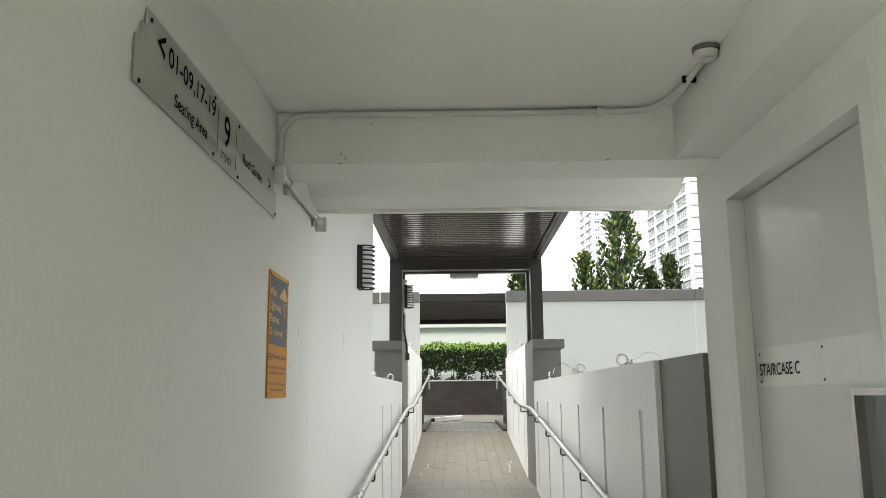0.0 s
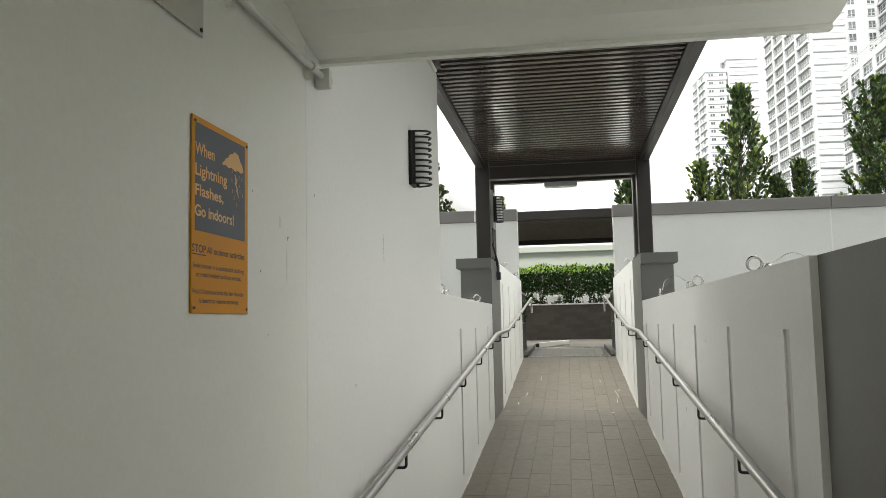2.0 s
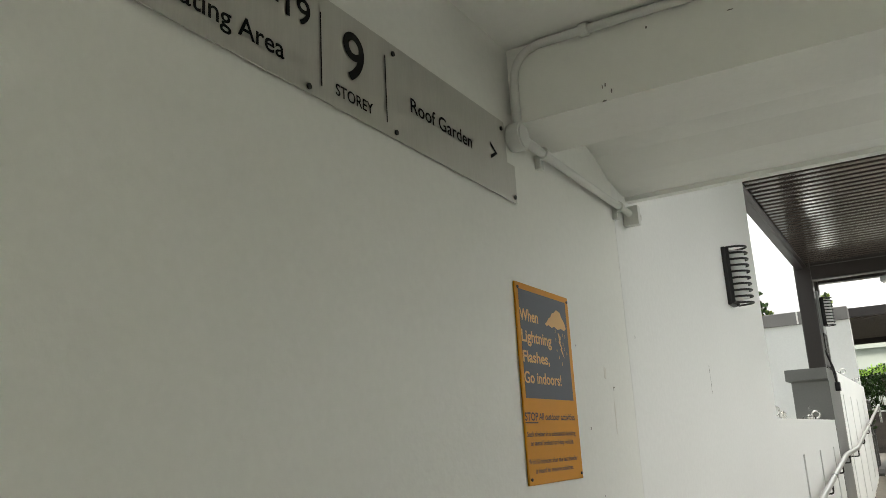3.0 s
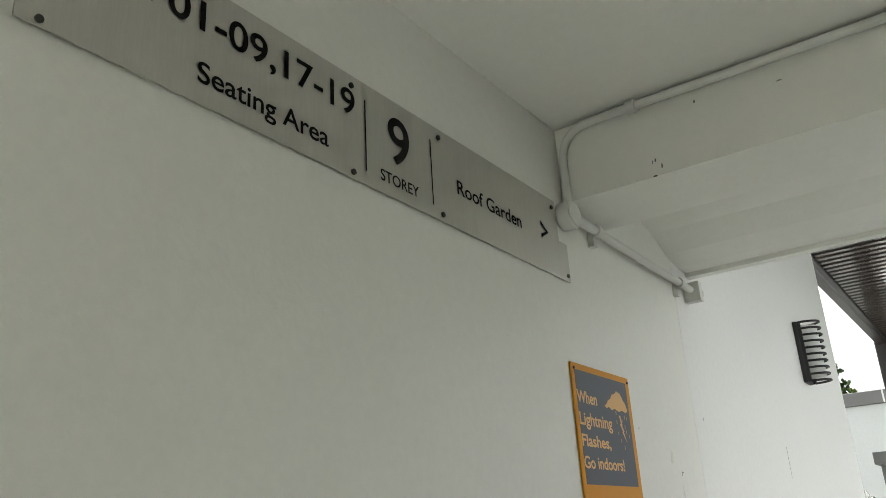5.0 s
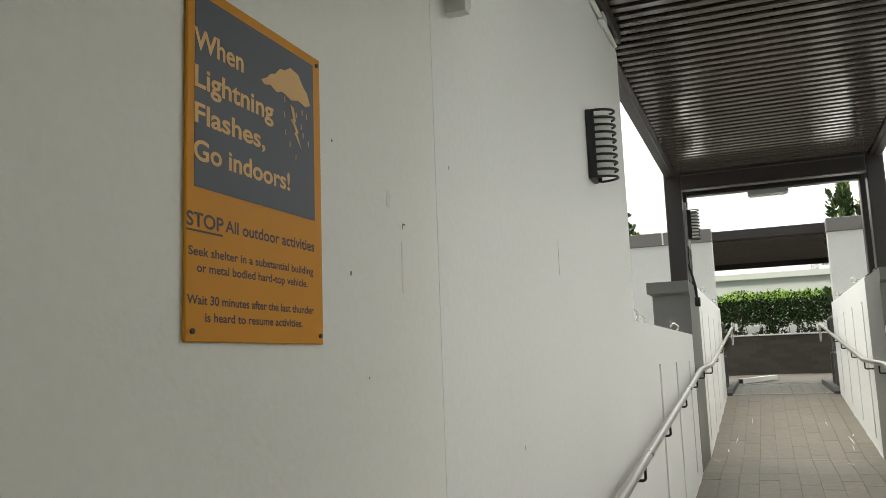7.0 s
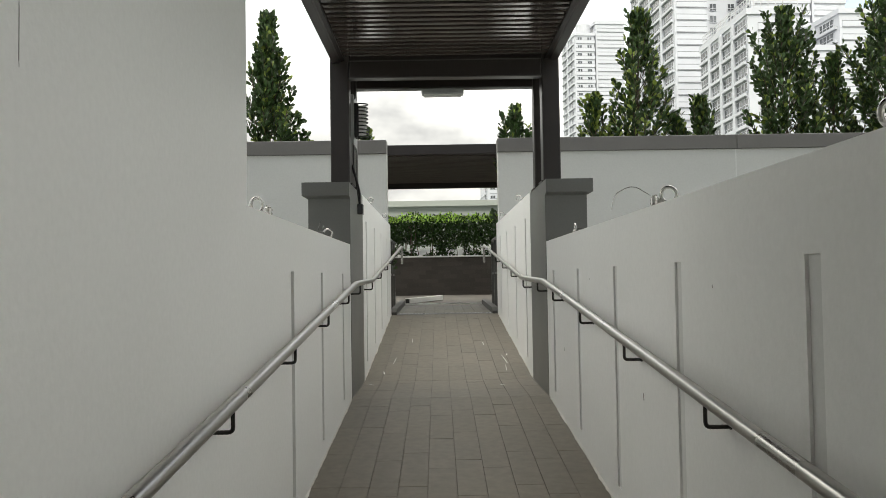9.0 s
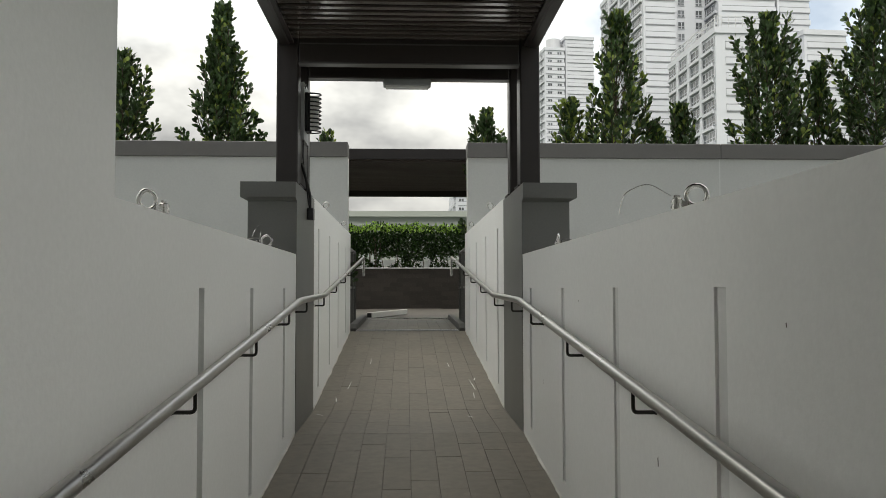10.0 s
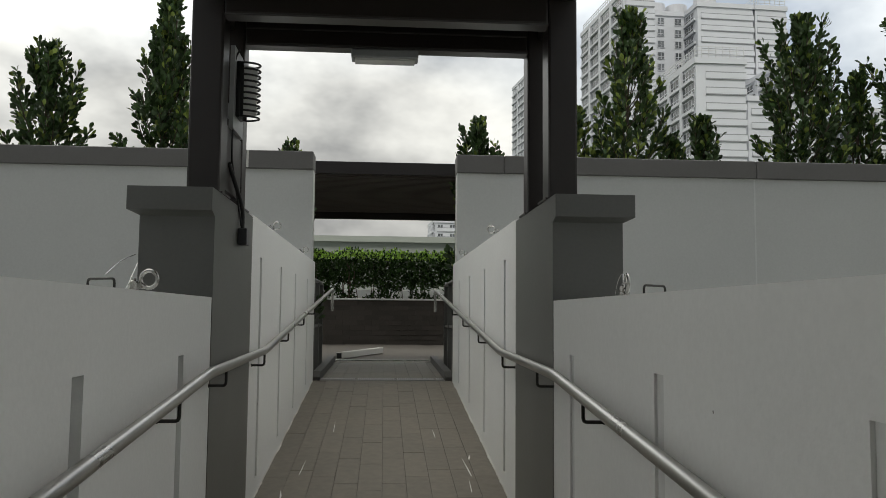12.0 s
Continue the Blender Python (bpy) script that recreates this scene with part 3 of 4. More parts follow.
bm = bmesh.new()
box(bm, L + 0.001, L + 0.006, 2.655, 2.963, 1.378, 1.812)
bevel(bm, 0.001, 1)
bm.transform(WO)
part("sign_board", bm, M_ORANGE, warn)
bm = bmesh.new()
box(bm, L + 0.006, L + 0.0066, wy(2.724), wy(3.010), wz(1.620), wz(1.874))
bm.transform(WO)
part("print_panel", bm, M_NAVY, warn, "slate-blue printed panel")
WP = WO @ on_left(L + 0.0070)
WP2 = WO @ on_left(L + 0.0064)
for body, u0, u1, base, h in (("When", 2.733, 2.834, 1.801, 0.029), ("Lightning", 2.735, 2.906, 1.751, 0.029),
                              ("Flashes,", 2.735, 2.885, 1.704, 0.027), ("Go indoors!", 2.734, 2.948, 1.656, 0.027)):
    lettering(body, wy(u0 - 0.012), wy(u1 - 0.009), wz(base - 0.001), h * 0.94, WP, M_CREAM, warn, weight=0.022)
for body, u0, u1, base, h in (("STOP", 2.722, 2.790, 1.565, 0.0185), ("All outdoor activities", 2.798, 3.015, 1.566, 0.0165),
                              ("Seek shelter in a substantial building", 2.726, 3.011, 1.529, 0.0115), ("or metal bodied hard-top vehicle.", 2.742, 2.994, 1.509, 0.0115),
                              ("Wait 30 minutes after the last thunder", 2.724, 3.011, 1.469, 0.0115), ("is heard to resume activities.", 2.758, 2.979, 1.448, 0.0115)):
    lettering(body, wy(u0 - 0.012), wy(u1 - 0.008), wz(base + 0.005), h * 0.94, WP2, M_SIGNTXT, warn, weight=0.020)
outline([(wy(2.710), wz(1.5635)), (wy(2.780), wz(1.5635)), (wy(2.780), wz(1.566)), (wy(2.710), wz(1.566))], WP2, M_SIGNTXT, warn, "underline", 0.0003)
cloud = [(2.866, 1.804), (2.874, 1.799), (2.890, 1.803), (2.905, 1.797), (2.922, 1.802), (2.945, 1.796), (2.965, 1.801), (2.985, 1.797), (2.999, 1.803),
         (2.990, 1.820), (2.978, 1.828), (2.965, 1.843), (2.943, 1.847), (2.928, 1.838), (2.915, 1.836), (2.902, 1.824), (2.890, 1.820), (2.880, 1.811)]
outline([(wy(y), wz(z)) for y, z in cloud], WP, M_CREAM, warn, "cloud_print", 0.0003)
bolt = [(2.942, 1.789), (2.951, 1.786), (2.957, 1.765), (2.953, 1.764), (2.964, 1.750), (2.960, 1.748), (2.973, 1.724), (2.952, 1.747), (2.957, 1.750), (2.943, 1.766), (2.949, 1.768)]
outline([(wy(y), wz(z)) for y, z in bolt], WP, M_CREAM, warn, "bolt_print", 0.0003)
for y, z in ((2.927, 1.788), (2.926, 1.765), (2.928, 1.738), (2.940, 1.722), (2.958, 1.772), (2.975, 1.781), (2.988, 1.778), (2.977, 1.745), (2.992, 1.735), (2.956, 1.706), (2.972, 1.757)):
    outline([(wy(y) - 0.0009, wz(z)), (wy(y) + 0.0009, wz(z)), (wy(y) + 0.0009, wz(z) + 0.008), (wy(y) - 0.0009, wz(z) + 0.008)], WP, M_CREAM, warn, "raindrop_print", 0.0003)
for y, z in ((2.666, 1.800), (2.953, 1.800), (2.666, 1.390), (2.953, 1.390)):
    bm = bmesh.new()
    disc(bm, (L + 0.006, y, z), (1, 0, 0), 0.0034, 0.0025, 10)
    bm.transform(WO)
    part("screw", bm, M_IRON, warn)

# ---- conduits, junction boxes and detector ----
con = thing("conduit", "white painted electrical conduit with round junction boxes", "conduit", (L, 2.74, 2.19))
CO = Matrix.Translation((-L, -2.74, -2.19))


def copart(name, bm, label="", mat=None, smooth=True):
    bm.transform(CO)
    return part(name, bm, mat or M_PVC, con, label, smooth)


bm = bmesh.new()
sweep(bm, rounded([(L + 0.022, 2.704, 2.18), (L + 0.022, 2.704, 2.375), (0.715, 2.704, 2.375), (0.772, 2.53, 2.377), (0.778, 2.28, 2.379)], 0.085, 10), 0.0105, 12)
copart("tube", bm)
bm = bmesh.new()
sweep(bm, [(L + 0.022, 2.73, 2.158), (L + 0.022, 3.545, 2.160)], 0.0110, 12)
copart("tube", bm)
bm = bmesh.new()
disc(bm, (L + 0.001, 2.704, 2.158), (1, 0, 0), 0.034, 0.034, 28)
bevel(bm, 0.004, 2)
copart("junction_box", bm)
bm = bmesh.new()
disc(bm, (L + 0.035, 2.704, 2.158), (1, 0, 0), 0.028, 0.003, 28)
copart("lid", bm)
bm = bmesh.new()
box(bm, L + 0.001, L + 0.050, 3.538, 3.566, 2.122, 2.184)
disc(bm, (L + 0.025, 3.566, 2.152), (0, 1, 0), 0.026, 0.012, 24)
copart("end_box", bm)
for c in ((-0.415, 2.704, 2.375), (0.535, 2.704, 2.375)):
    bm = bmesh.new()
    disc(bm, (c[0] - 0.012, c[1], c[2]), (1, 0, 0), 0.016, 0.020, 16)
    box(bm, c[0] - 0.012, c[0] + 0.012, 2.704, 2.721, c[2] - 0.006, c[2] + 0.015)
    copart("saddle_clip", bm)
for y in (2.85, 3.44):
    bm = bmesh.new()
    disc(bm, (L + 0.022, y - 0.010, 2.159), (0, 1, 0), 0.016, 0.018, 16)
    box(bm, L + 0.001, L + 0.016, y - 0.010, y + 0.010, 2.121, 2.156)
    copart("saddle_clip", bm)
bm = bmesh.new()
box(bm, 0.755, 0.798, 2.42, 2.432, 2.370, 2.391)
copart("saddle_clip", bm, "", M_BLACK, False)

det = thing("heat_detector", "white round ceiling detector on a dark base", "detector", (0.765, 2.205, 2.392))
bm = bmesh.new()
disc(bm, (0, 0, -0.014), (0, 0, 1), 0.040, 0.0135, 32)
part("base", bm, M_SCUFF, det, "dirty grey base", True)
bm = bmesh.new()
disc(bm, (0, 0, -0.036), (0, 0, 1), 0.031, 0.021, 32, 0.037)
bevel(bm, 0.003, 2)
part("body", bm, M_PVC, det, "", True)
bm = bmesh.new()
disc(bm, (0, 0, -0.041), (0, 0, 1), 0.020, 0.006, 24)
part("sensor", bm, M_PVC, det, "", True)

con2 = thing("wall_top_conduit", "white conduit along the top edge of the wall", "conduit", (L, 5.2, 2.93))
bm = bmesh.new()
sweep(bm, [(0.014, -1.0, 0.0), (0.014, 0.78, 0.0)], 0.0115, 10)
part("tube", bm, M_PVC, con2, "", True)
for y in (-0.2, 0.42):
    bm = bmesh.new()
    box(bm, 0.0, 0.032, y - 0.05, y + 0.05, -0.018, 0.022)
    bevel(bm, 0.004, 1)
    part("coupling", bm, M_PVC, con2)

# ---- caged wall lamps ----


def caged_lamp(m, label):
    lamp = thing("wall_lamp", label, "wall lamp", group="caged wall lamps")
    bm = bmesh.new()
    box(bm, 0.0, 0.022, -0.062, 0.062, -0.148, 0.140)
    bevel(bm, 0.004, 1)
    part("back_plate", bm, M_BLACK, lamp, "black back plate")
    for s in (-1, 1):
        bm = bmesh.new()
        box(bm, 0.022, 0.036, s * 0.052 - 0.007, s * 0.052 + 0.007, -0.146, 0.138)
        part("side_bar", bm, M_BLACK, lamp)
    bm = bmesh.new()
    ring = [(0.022 + 0.074 * math.sin(a), -0.047 * math.cos(a)) for a in [math.pi * i / 18 for i in range(19)]]
    prism(bm, ring, -0.122, 0.118, "z")
    part("diffuser", bm, M_LAMPGLASS, lamp, "frosted white diffuser", True)
    bm = bmesh.new()
    pts = [(0.030 + 0.080 * math.sin(a), -0.056 * math.cos(a), 0) for a in [math.pi * i / 16 for i in range(17)]]
    sweep(bm, pts, 0.0053, 6)
    me = mesh_of(bm, "cage_bar", M_BLACK, True)
    for i in range(10):
        shared("cage_bar", me, lamp, pose(0, 0, -0.143 + i * 0.0308))
    lamp.matrix_basis = m
    return lamp


lamp_1 = caged_lamp(pose(L - 0.002, 5.185, 2.212), "black caged wall lamp with a frosted diffuser on the white wall")
lamp_2 = copy_thing(lamp_1, pose(-0.622, 10.04, 2.597))
tagged(lamp_2, "black caged wall lamp with a frosted diffuser on the canopy post")

bm = bmesh.new()
box(bm, -0.66, -0.640, 9.862, 10.278, 2.06, 2.38)
cpart("side_panel", bm, M_BROWN)
bm = bmesh.new()
box(bm, -0.645, -0.623, 9.93, 10.21, 2.38, 2.80)
box(bm, -0.66, -0.645, 9.862, 10.278, 2.44, 2.50)
cpart("lamp_bracket", bm, M_METALGREY, "grey lamp mounting plate")

cab = thing("cable", "black cable from the lamp to a small switch box", "cable", (L, 10.1, 1.9))
bm = bmesh.new()
sweep(bm, rounded([(-0.015, -0.17, 0.30), (0.006, -0.05, 0.19), (0.020, 0.06, 0.10), (0.020, 0.065, 0.0)], 0.06, 6), 0.0105, 10)
part("cord", bm, M_BLACK, cab, "", True)
bm = bmesh.new()
box(bm, 0.0035, 0.050, 0.02, 0.105, -0.088, 0.0)
bevel(bm, 0.004, 1)
part("switch_box", bm, M_BOX, cab, "dark grey plastic box")
bm = bmesh.new()
sweep(bm, rounded([(0.016, 0.065, 0.0), (-0.012, -0.12, 0.33), (-0.006, -0.14, 0.84), (0.01, -0.10, 0.90)], 0.05, 6), 0.005, 8)
part("cord", bm, M_BLACK, cab, "", True)

tube = thing("batten_light", "grey batten light fixed under the canopy lintel", "light fitting", (0.125, 10.325, 2.9175))
bm = bmesh.new()
box(bm, -0.185, 0.185, -0.055, 0.055, -0.048, 0.0)
bevel(bm, 0.008, 2)
part("housing", bm, M_METALGREY, tube)
bm = bmesh.new()
box(bm, -0.165, 0.165, -0.042, 0.042, -0.060, -0.047)
part("diffuser", bm, M_LAMPGLASS, tube)

# ---- handrails ----


def handrail(face, out, label, brackets):
    """out: -1 where the wall lies to the left of the rail."""
    x = face - out * 0.075
    h = thing("handrail", label, "handrail", (face, 9.5, 1.2), group="handrails along the ramp")
    o = Matrix.Translation((-face, -9.5, -1.2))
    line = [(x, 3.30, 0.724), (x, 3.66, 0.724), (x, 9.20, 1.222), (x, 10.72, 1.245), (x, 16.85, 1.785)]
    bm = bmesh.new()
    sweep(bm, rounded(line, 0.08, 4) + [(x, 16.93, 1.785)], 0.0215, 16)
    bm.transform(o)
    part("rail", bm, M_RAIL, h, "brushed stainless steel tube", True)
    bm = bmesh.new()
    sweep(bm, [(x, 16.91, 1.785), (x, 16.91, 1.50)], 0.018, 10)
    bm.transform(o)
    part("end_drop", bm, M_STEEL, h, "", True)

    def rail_z(y):
        for (_, y0, z0), (_, y1, z1) in zip(line, line[1:]):
            if y0 <= y <= y1:
                return z0 + (z1 - z0) * (y - y0) / (y1 - y0)
    for y in brackets:
        z = rail_z(y)
        bm = bmesh.new()
        sweep(bm, rounded([(face - out * 0.001, y, z - 0.084), (x, y, z - 0.084), (x, y, z - 0.015)], 0.016, 4), 0.0065, 8)
        disc(bm, (face, y, z - 0.084), (-out, 0, 0), 0.009, 0.004, 12)
        bm.transform(o)
        part("bracket", bm, M_IRON, h, "dark bent steel bracket", True)
    return h


handrail(L, -1, "stainless steel handrail on the white ramp wall", (3.55, 4.57, 5.60, 6.65, 7.70, 8.72, 9.54, 10.70, 11.88, 13.02, 14.10))
handrail(R, 1, "stainless steel handrail on the grooved ramp wall", (3.50, 4.53, 5.57, 6.60, 7.65, 8.70, 9.55, 10.63, 11.85, 13.02, 14.15))

# ---- steel ring anchors on the wall tops ----


def ring_anchor(m, wire, label, small=False, lift=0.0):
    a = thing("ring_anchor", label, "anchor", group="ring anchors on the wall tops")
    r = 0.028 if small else 0.031
    bm = bmesh.new()
    sweep(bm, [(0, r * math.sin(t), 0.018 + lift + r + r * math.cos(t)) for t in [math.tau * i / 28 for i in range(28)]], 0.0052 if small else 0.0072, 10, True)
    part("ring", bm, M_STEEL, a, "", True)
    bm = bmesh.new()
    disc(bm, (0, 0.058, 0.0), (0, 0, 1), 0.016, 0.044 + lift, 16)
    bevel(bm, 0.003, 1)
    disc(bm, (0, 0.058, 0.010 + lift), (0, 0, 1), 0.0195, 0.010, 16)
    disc(bm, (0, 0.058, 0.028 + lift), (0, 0, 1), 0.0195, 0.008, 16)
    part("swivel_post", bm, M_STEEL, a, "", True)
    bm = bmesh.new()
    box(bm, -0.010, 0.010, 0.024, 0.058, 0.014 + lift, 0.034 + lift)
    part("lug", bm, M_STEEL, a)
    bm = bmesh.new()
    disc(bm, (0, 0.058, 0.044 + lift), (0, 0, 1), 0.010, 0.008, 6)
    part("nut", bm, M_STEEL, a)
    if wire:
        bm = bmesh.new()
        sweep(bm, rounded([(0, 0.075, 0.050), (0.01, 0.15, 0.100), (0.0, 0.225, 0.065), (-0.01, 0.235, 0.001)], 0.10, 8), 0.0016, 6)
        part("safety_wire", bm, M_STEEL, a, "", True)
    a.matrix_basis = m
    return a


RA = ring_anchor(pose(L - 0.08, 6.64, 1.53, 0, 0, -40), False, "polished steel ring anchor on the white wall top")
copy_thing(RA, pose(L - 0.08, 8.86, 1.53, 0, 0, 80))
RW = ring_anchor(pose(R + 0.09, 4.82, 1.53, 0, 0, 258), True, "polished steel ring anchor with a thin safety wire")
copy_thing(RW, pose(R + 0.09, 6.46, 1.53, 0, 0, 62))
copy_thing(RW, pose(R + 0.09, 8.72, 1.53, 0, 0, -8))
SA = ring_anchor(pose(L - 0.035, 11.95, 2.028, 0, 0, 80), False, "small steel ring anchor on the upper ramp wall", True, 0.035)
for x, y, a in ((L - 0.035, 14.20, 80), (R + 0.035, 11.97, -80), (R + 0.035, 14.28, -80)):
    copy_thing(SA, pose(x, y, 2.028, 0, 0, a))


def cleat(m):
    c = thing("cleat", "thin bent steel cleat on the wall top", "cleat", group="cleats on the wall tops")
    bm = bmesh.new()
    sweep(bm, rounded([(0, -0.055, 0.0), (0, -0.055, 0.030), (0, 0.055, 0.030), (0, 0.055, 0.0)], 0.012, 3), 0.004, 8)
    part("rod", bm, M_IRON, c, "", True)
    c.matrix_basis = m
    return c


CL = cleat(pose(L - 0.08, 8.36, 1.53, 0, 0, 60))
copy_thing(CL, pose(R + 0.09, 8.42, 1.53, 0, 0, -55))
wire = thing("loose_wire", "thin loose steel wire on the wall top", "wire", (L - 0.08, 8.40, 1.53))
bm = bmesh.new()
sweep(bm, rounded([(0, 0.0, 0.045), (-0.02, 0.20, 0.10), (-0.04, 0.42, 0.135)], 0.1, 6), 0.0016, 6)
sweep(bm, [(0.01, 0.16, 0.0), (-0.02, 0.38, 0.10)], 0.0016, 6)
part("strand", bm, M_STEEL, wire)

# ---- top landing and roof garden beyond the gate ----
kerbs = ((L - 0.02, L + 0.075), (R - 0.075, R + 0.02))
for i, (a, b) in enumerate(kerbs):
    k = thing("kerb_%d" % (i + 1), "low dark grey kerb at the gate opening", "kerb", kind="structure")
    bm = bmesh.new()
    prism(bm, [(14.98, 0.60), (17.9, 0.60), (17.9, 0.86), (15.2, 0.82), (14.98, 0.77)], a, b, "x")
    bevel(bm, 0.006, 1)
    part("kerb_stone", bm, M_KERB, k)

drain = thing("drain_grate", "pale steel drain grating across the ramp head", "drain grate", (0.144, 15.1, F2))
xg = -0.72
while xg < 0.70:
    bm = bmesh.new()
    w = 0.44
    box(bm, xg, min(xg + w, 0.70) - 0.01, -0.10, -0.085, 0.0, 0.012)
    box(bm, xg, min(xg + w, 0.70) - 0.01, 0.135, 0.15, 0.0, 0.012)
    n = int((min(xg + w, 0.70) - 0.01 - xg) / 0.022)
    for i in range(n):
        box(bm, xg + i * 0.022, xg + i * 0.022 + 0.011, -0.085, 0.135, 0.0, 0.010)
    part("grate_panel", bm, M_GRATE, drain)
    xg += w

strip = thing("step_edge_strip", "thin pale edging strip across the landing", "trim", (0.144, 18.0, 0.78), kind="structure")
bm = bmesh.new()
box(bm, -0.76, 0.76, -0.03, 0.03, -0.02, 0.014)
part("edging", bm, M_LAMPGLASS, strip)

bar = thing("metal_channel", "pale aluminium box section lying on the floor", "metal channel", (-0.21, 19.15, 0.80))
bm = bmesh.new()
box(bm, -0.80, 0.80, -0.05, 0.05, 0.0, 0.095)
bevel(bm, 0.006, 1)
part("section", bm, M_PVC, bar)
# black plate paints the shade of a hollow on the solid end
bm = bmesh.new()
box(bm, -0.803, -0.796, -0.040, 0.040, 0.010, 0.085)
part("hollow_shade", bm, M_BLACK, bar, "black plate for the shaded hollow end")
bar.matrix_basis = pose(-0.21, 19.15, floor_z(19.15), 0, math.degrees(-math.atan2(0.0125, 1.0)), 67)


def guard(x, label):
    g = thing("guard_rail", label, "guard rail", (x, 16.0, 0.60), group="guard rails at the gate")
    for y in (-0.55, 0.10, 0.75):
        bm = bmesh.new()
        box(bm, -0.025, 0.025, y - 0.025, y + 0.025, 0.0, 1.25)
        part("post", bm, M_GREY, g)
    bm = bmesh.new()
    sweep(bm, rounded([(0, -0.60, 1.10), (0, -0.55, 1.26), (0, 0.75, 1.26), (0, 0.80, 1.10)], 0.08, 5), 0.024, 10)
    part("top_rail", bm, M_GREY, g, "", True)
    bm = bmesh.new()
    box(bm, -0.015, 0.015, -0.55, 0.75, 0.70, 0.73)
    part("mid_rail", bm, M_GREY, g)


guard(L - 0.06, "dark grey steel guard rail beside the gate opening")
guard(R + 0.06, "dark grey steel guard rail beside the gate opening")

# garden floor either side of the tiled strip
bm = bmesh.new()
prism(bm, [(15.2, 0.60), (26.0, 0.60), (26.0, 0.868), (18.0, 0.768), (15.2, 0.72)], -6.0, L - 0.021, "x")
prism(bm, [(15.2, 0.60), (26.0, 0.60), (26.0, 0.868), (18.0, 0.768), (15.2, 0.72)], R + 0.021, 9.0, "x")
structure("garden_floor", bm, M_GROUT, "brown paved roof garden floor", "floor")

shelter = thing("garden_shelter", "dark brown slatted shelter roof in the roof garden", "shelter", (0.14, 18.0, 0.78))
bm = bmesh.new()
box(bm, -2.6, 2.6, -2.05, -1.95, 2.42, 2.57)
part("fascia", bm, M_BROWN, shelter)
bm = bmesh.new()
box(bm, -2.6, 2.6, 1.75, 1.85, 2.30, 2.57)
part("fascia", bm, M_BROWN, shelter)
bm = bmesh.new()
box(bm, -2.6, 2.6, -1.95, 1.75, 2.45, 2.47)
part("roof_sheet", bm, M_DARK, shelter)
bm = bmesh.new()
box(bm, -2.6, 2.6, -0.035, 0.035, 0, 0.05)
me = mesh_of(bm, "slat", M_SHELTER)
for i in range(36):
    shared("slat", me, shelter, pose(0, -1.89 + i * 0.1, 2.398))
for x in (-2.45, 2.45):
    for y in (-1.9, 1.7):
        bm = bmesh.new()
        box(bm, x - 0.07, x + 0.07, y - 0.07, y + 0.07, -0.15, 2.40)
        part("post", bm, M_BROWN, shelter)

# ---- planter with hedge ----
PY = 23.0
pz = floor_z(PY) - 0.02
planter = thing("planter", "long dark stone planter wall with a pale rim", "planter", (0.1, PY, pz))
bm = bmesh.new()
box(bm, -3.4, 3.4, 0.03, 0.12, 0.0, 0.93)
box(bm, -3.4, 3.4, 1.15, 1.25, 0.0, 0.93)
part("core", bm, M_BRICK, planter)
bm = bmesh.new()
box(bm, -3.45, 3.45, -0.03, 0.16, 0.931, 0.965)
bevel(bm, 0.006, 1)
part("rim", bm, M_PVC, planter, "pale stone rim")
bm = bmesh.new()
box(bm, -3.4, 3.4, 0.121, 1.149, 0.2, 0.90)
part("soil", bm, M_SOIL, planter)

rng = random.Random(5)


def leaf_mesh(name, items, mat):
    """items: place, way, side, length, width of each leaf; one mesh of blunt curved leaves."""
    verts, faces = [], []
    for p, d, s, ln, w in items:
        n = d.cross(s)
        k = len(verts)
        for u, v, c in ((0, 0, 0), (-0.30, 0.42, 0.05), (-0.42, 0.74, 0.02), (-0.14, 1.0, -0.08), (0.14, 1.0, -0.08), (0.42, 0.74, 0.02), (0.30, 0.42, 0.05)):
            verts.append(p + d * (v * ln) + s * (u * w) + n * (c * ln))
        faces.append((k, k + 1, k + 2, k + 3, k + 4, k + 5, k + 6))
    me = bpy.data.meshes.new(name)
    me.from_pydata(verts, [], faces)
    me.materials.append(mat)
    return me


def unit(rng, up=0.0):
    v = Vector((rng.gauss(0, 1), rng.gauss(0, 1), rng.gauss(0, 1) + up))
    return v.normalized()


hedge = thing("hedge", "clipped green hedge with sparse lower stems", "hedge", (0.1, PY + 0.6, pz + 0.90))
items = []
for i in range(30000):
    x = rng.uniform(-3.3, 3.3)
    z = 1.17 * (rng.random() ** 0.75)
    top_here = 1.08 + 0.10 * noise.noise(Vector((x * 2.2, 3.1, 0))) + 0.07 * noise.noise(Vector((x * 9, 1.1, 0)))
    if z > top_here or (z < 0.40 and noise.noise(Vector((x * 5.5, z * 6, 7.7))) > 0.02 + z * 0.5):
        continue
    y = rng.uniform(-0.45, 0.45) * (0.75 + 0.25 * z)
    d = unit(rng, 0.9)
    s = d.cross(unit(rng)).normalized()
    items.append((Vector((x, y, z)), d, s, rng.uniform(0.055, 0.09), rng.uniform(0.036, 0.055)))
# yellow-green top; lit top against shaded base is put into leaf colours
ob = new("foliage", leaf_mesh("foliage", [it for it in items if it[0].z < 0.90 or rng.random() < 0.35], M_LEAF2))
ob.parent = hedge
ob = new("top_foliage", leaf_mesh("top_foliage", [it for it in items if it[0].z >= 0.82 and rng.random() < 0.85], M_HEDGETOP))
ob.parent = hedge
tagged(ob, "yellow-green top leaves with top light in their colour")
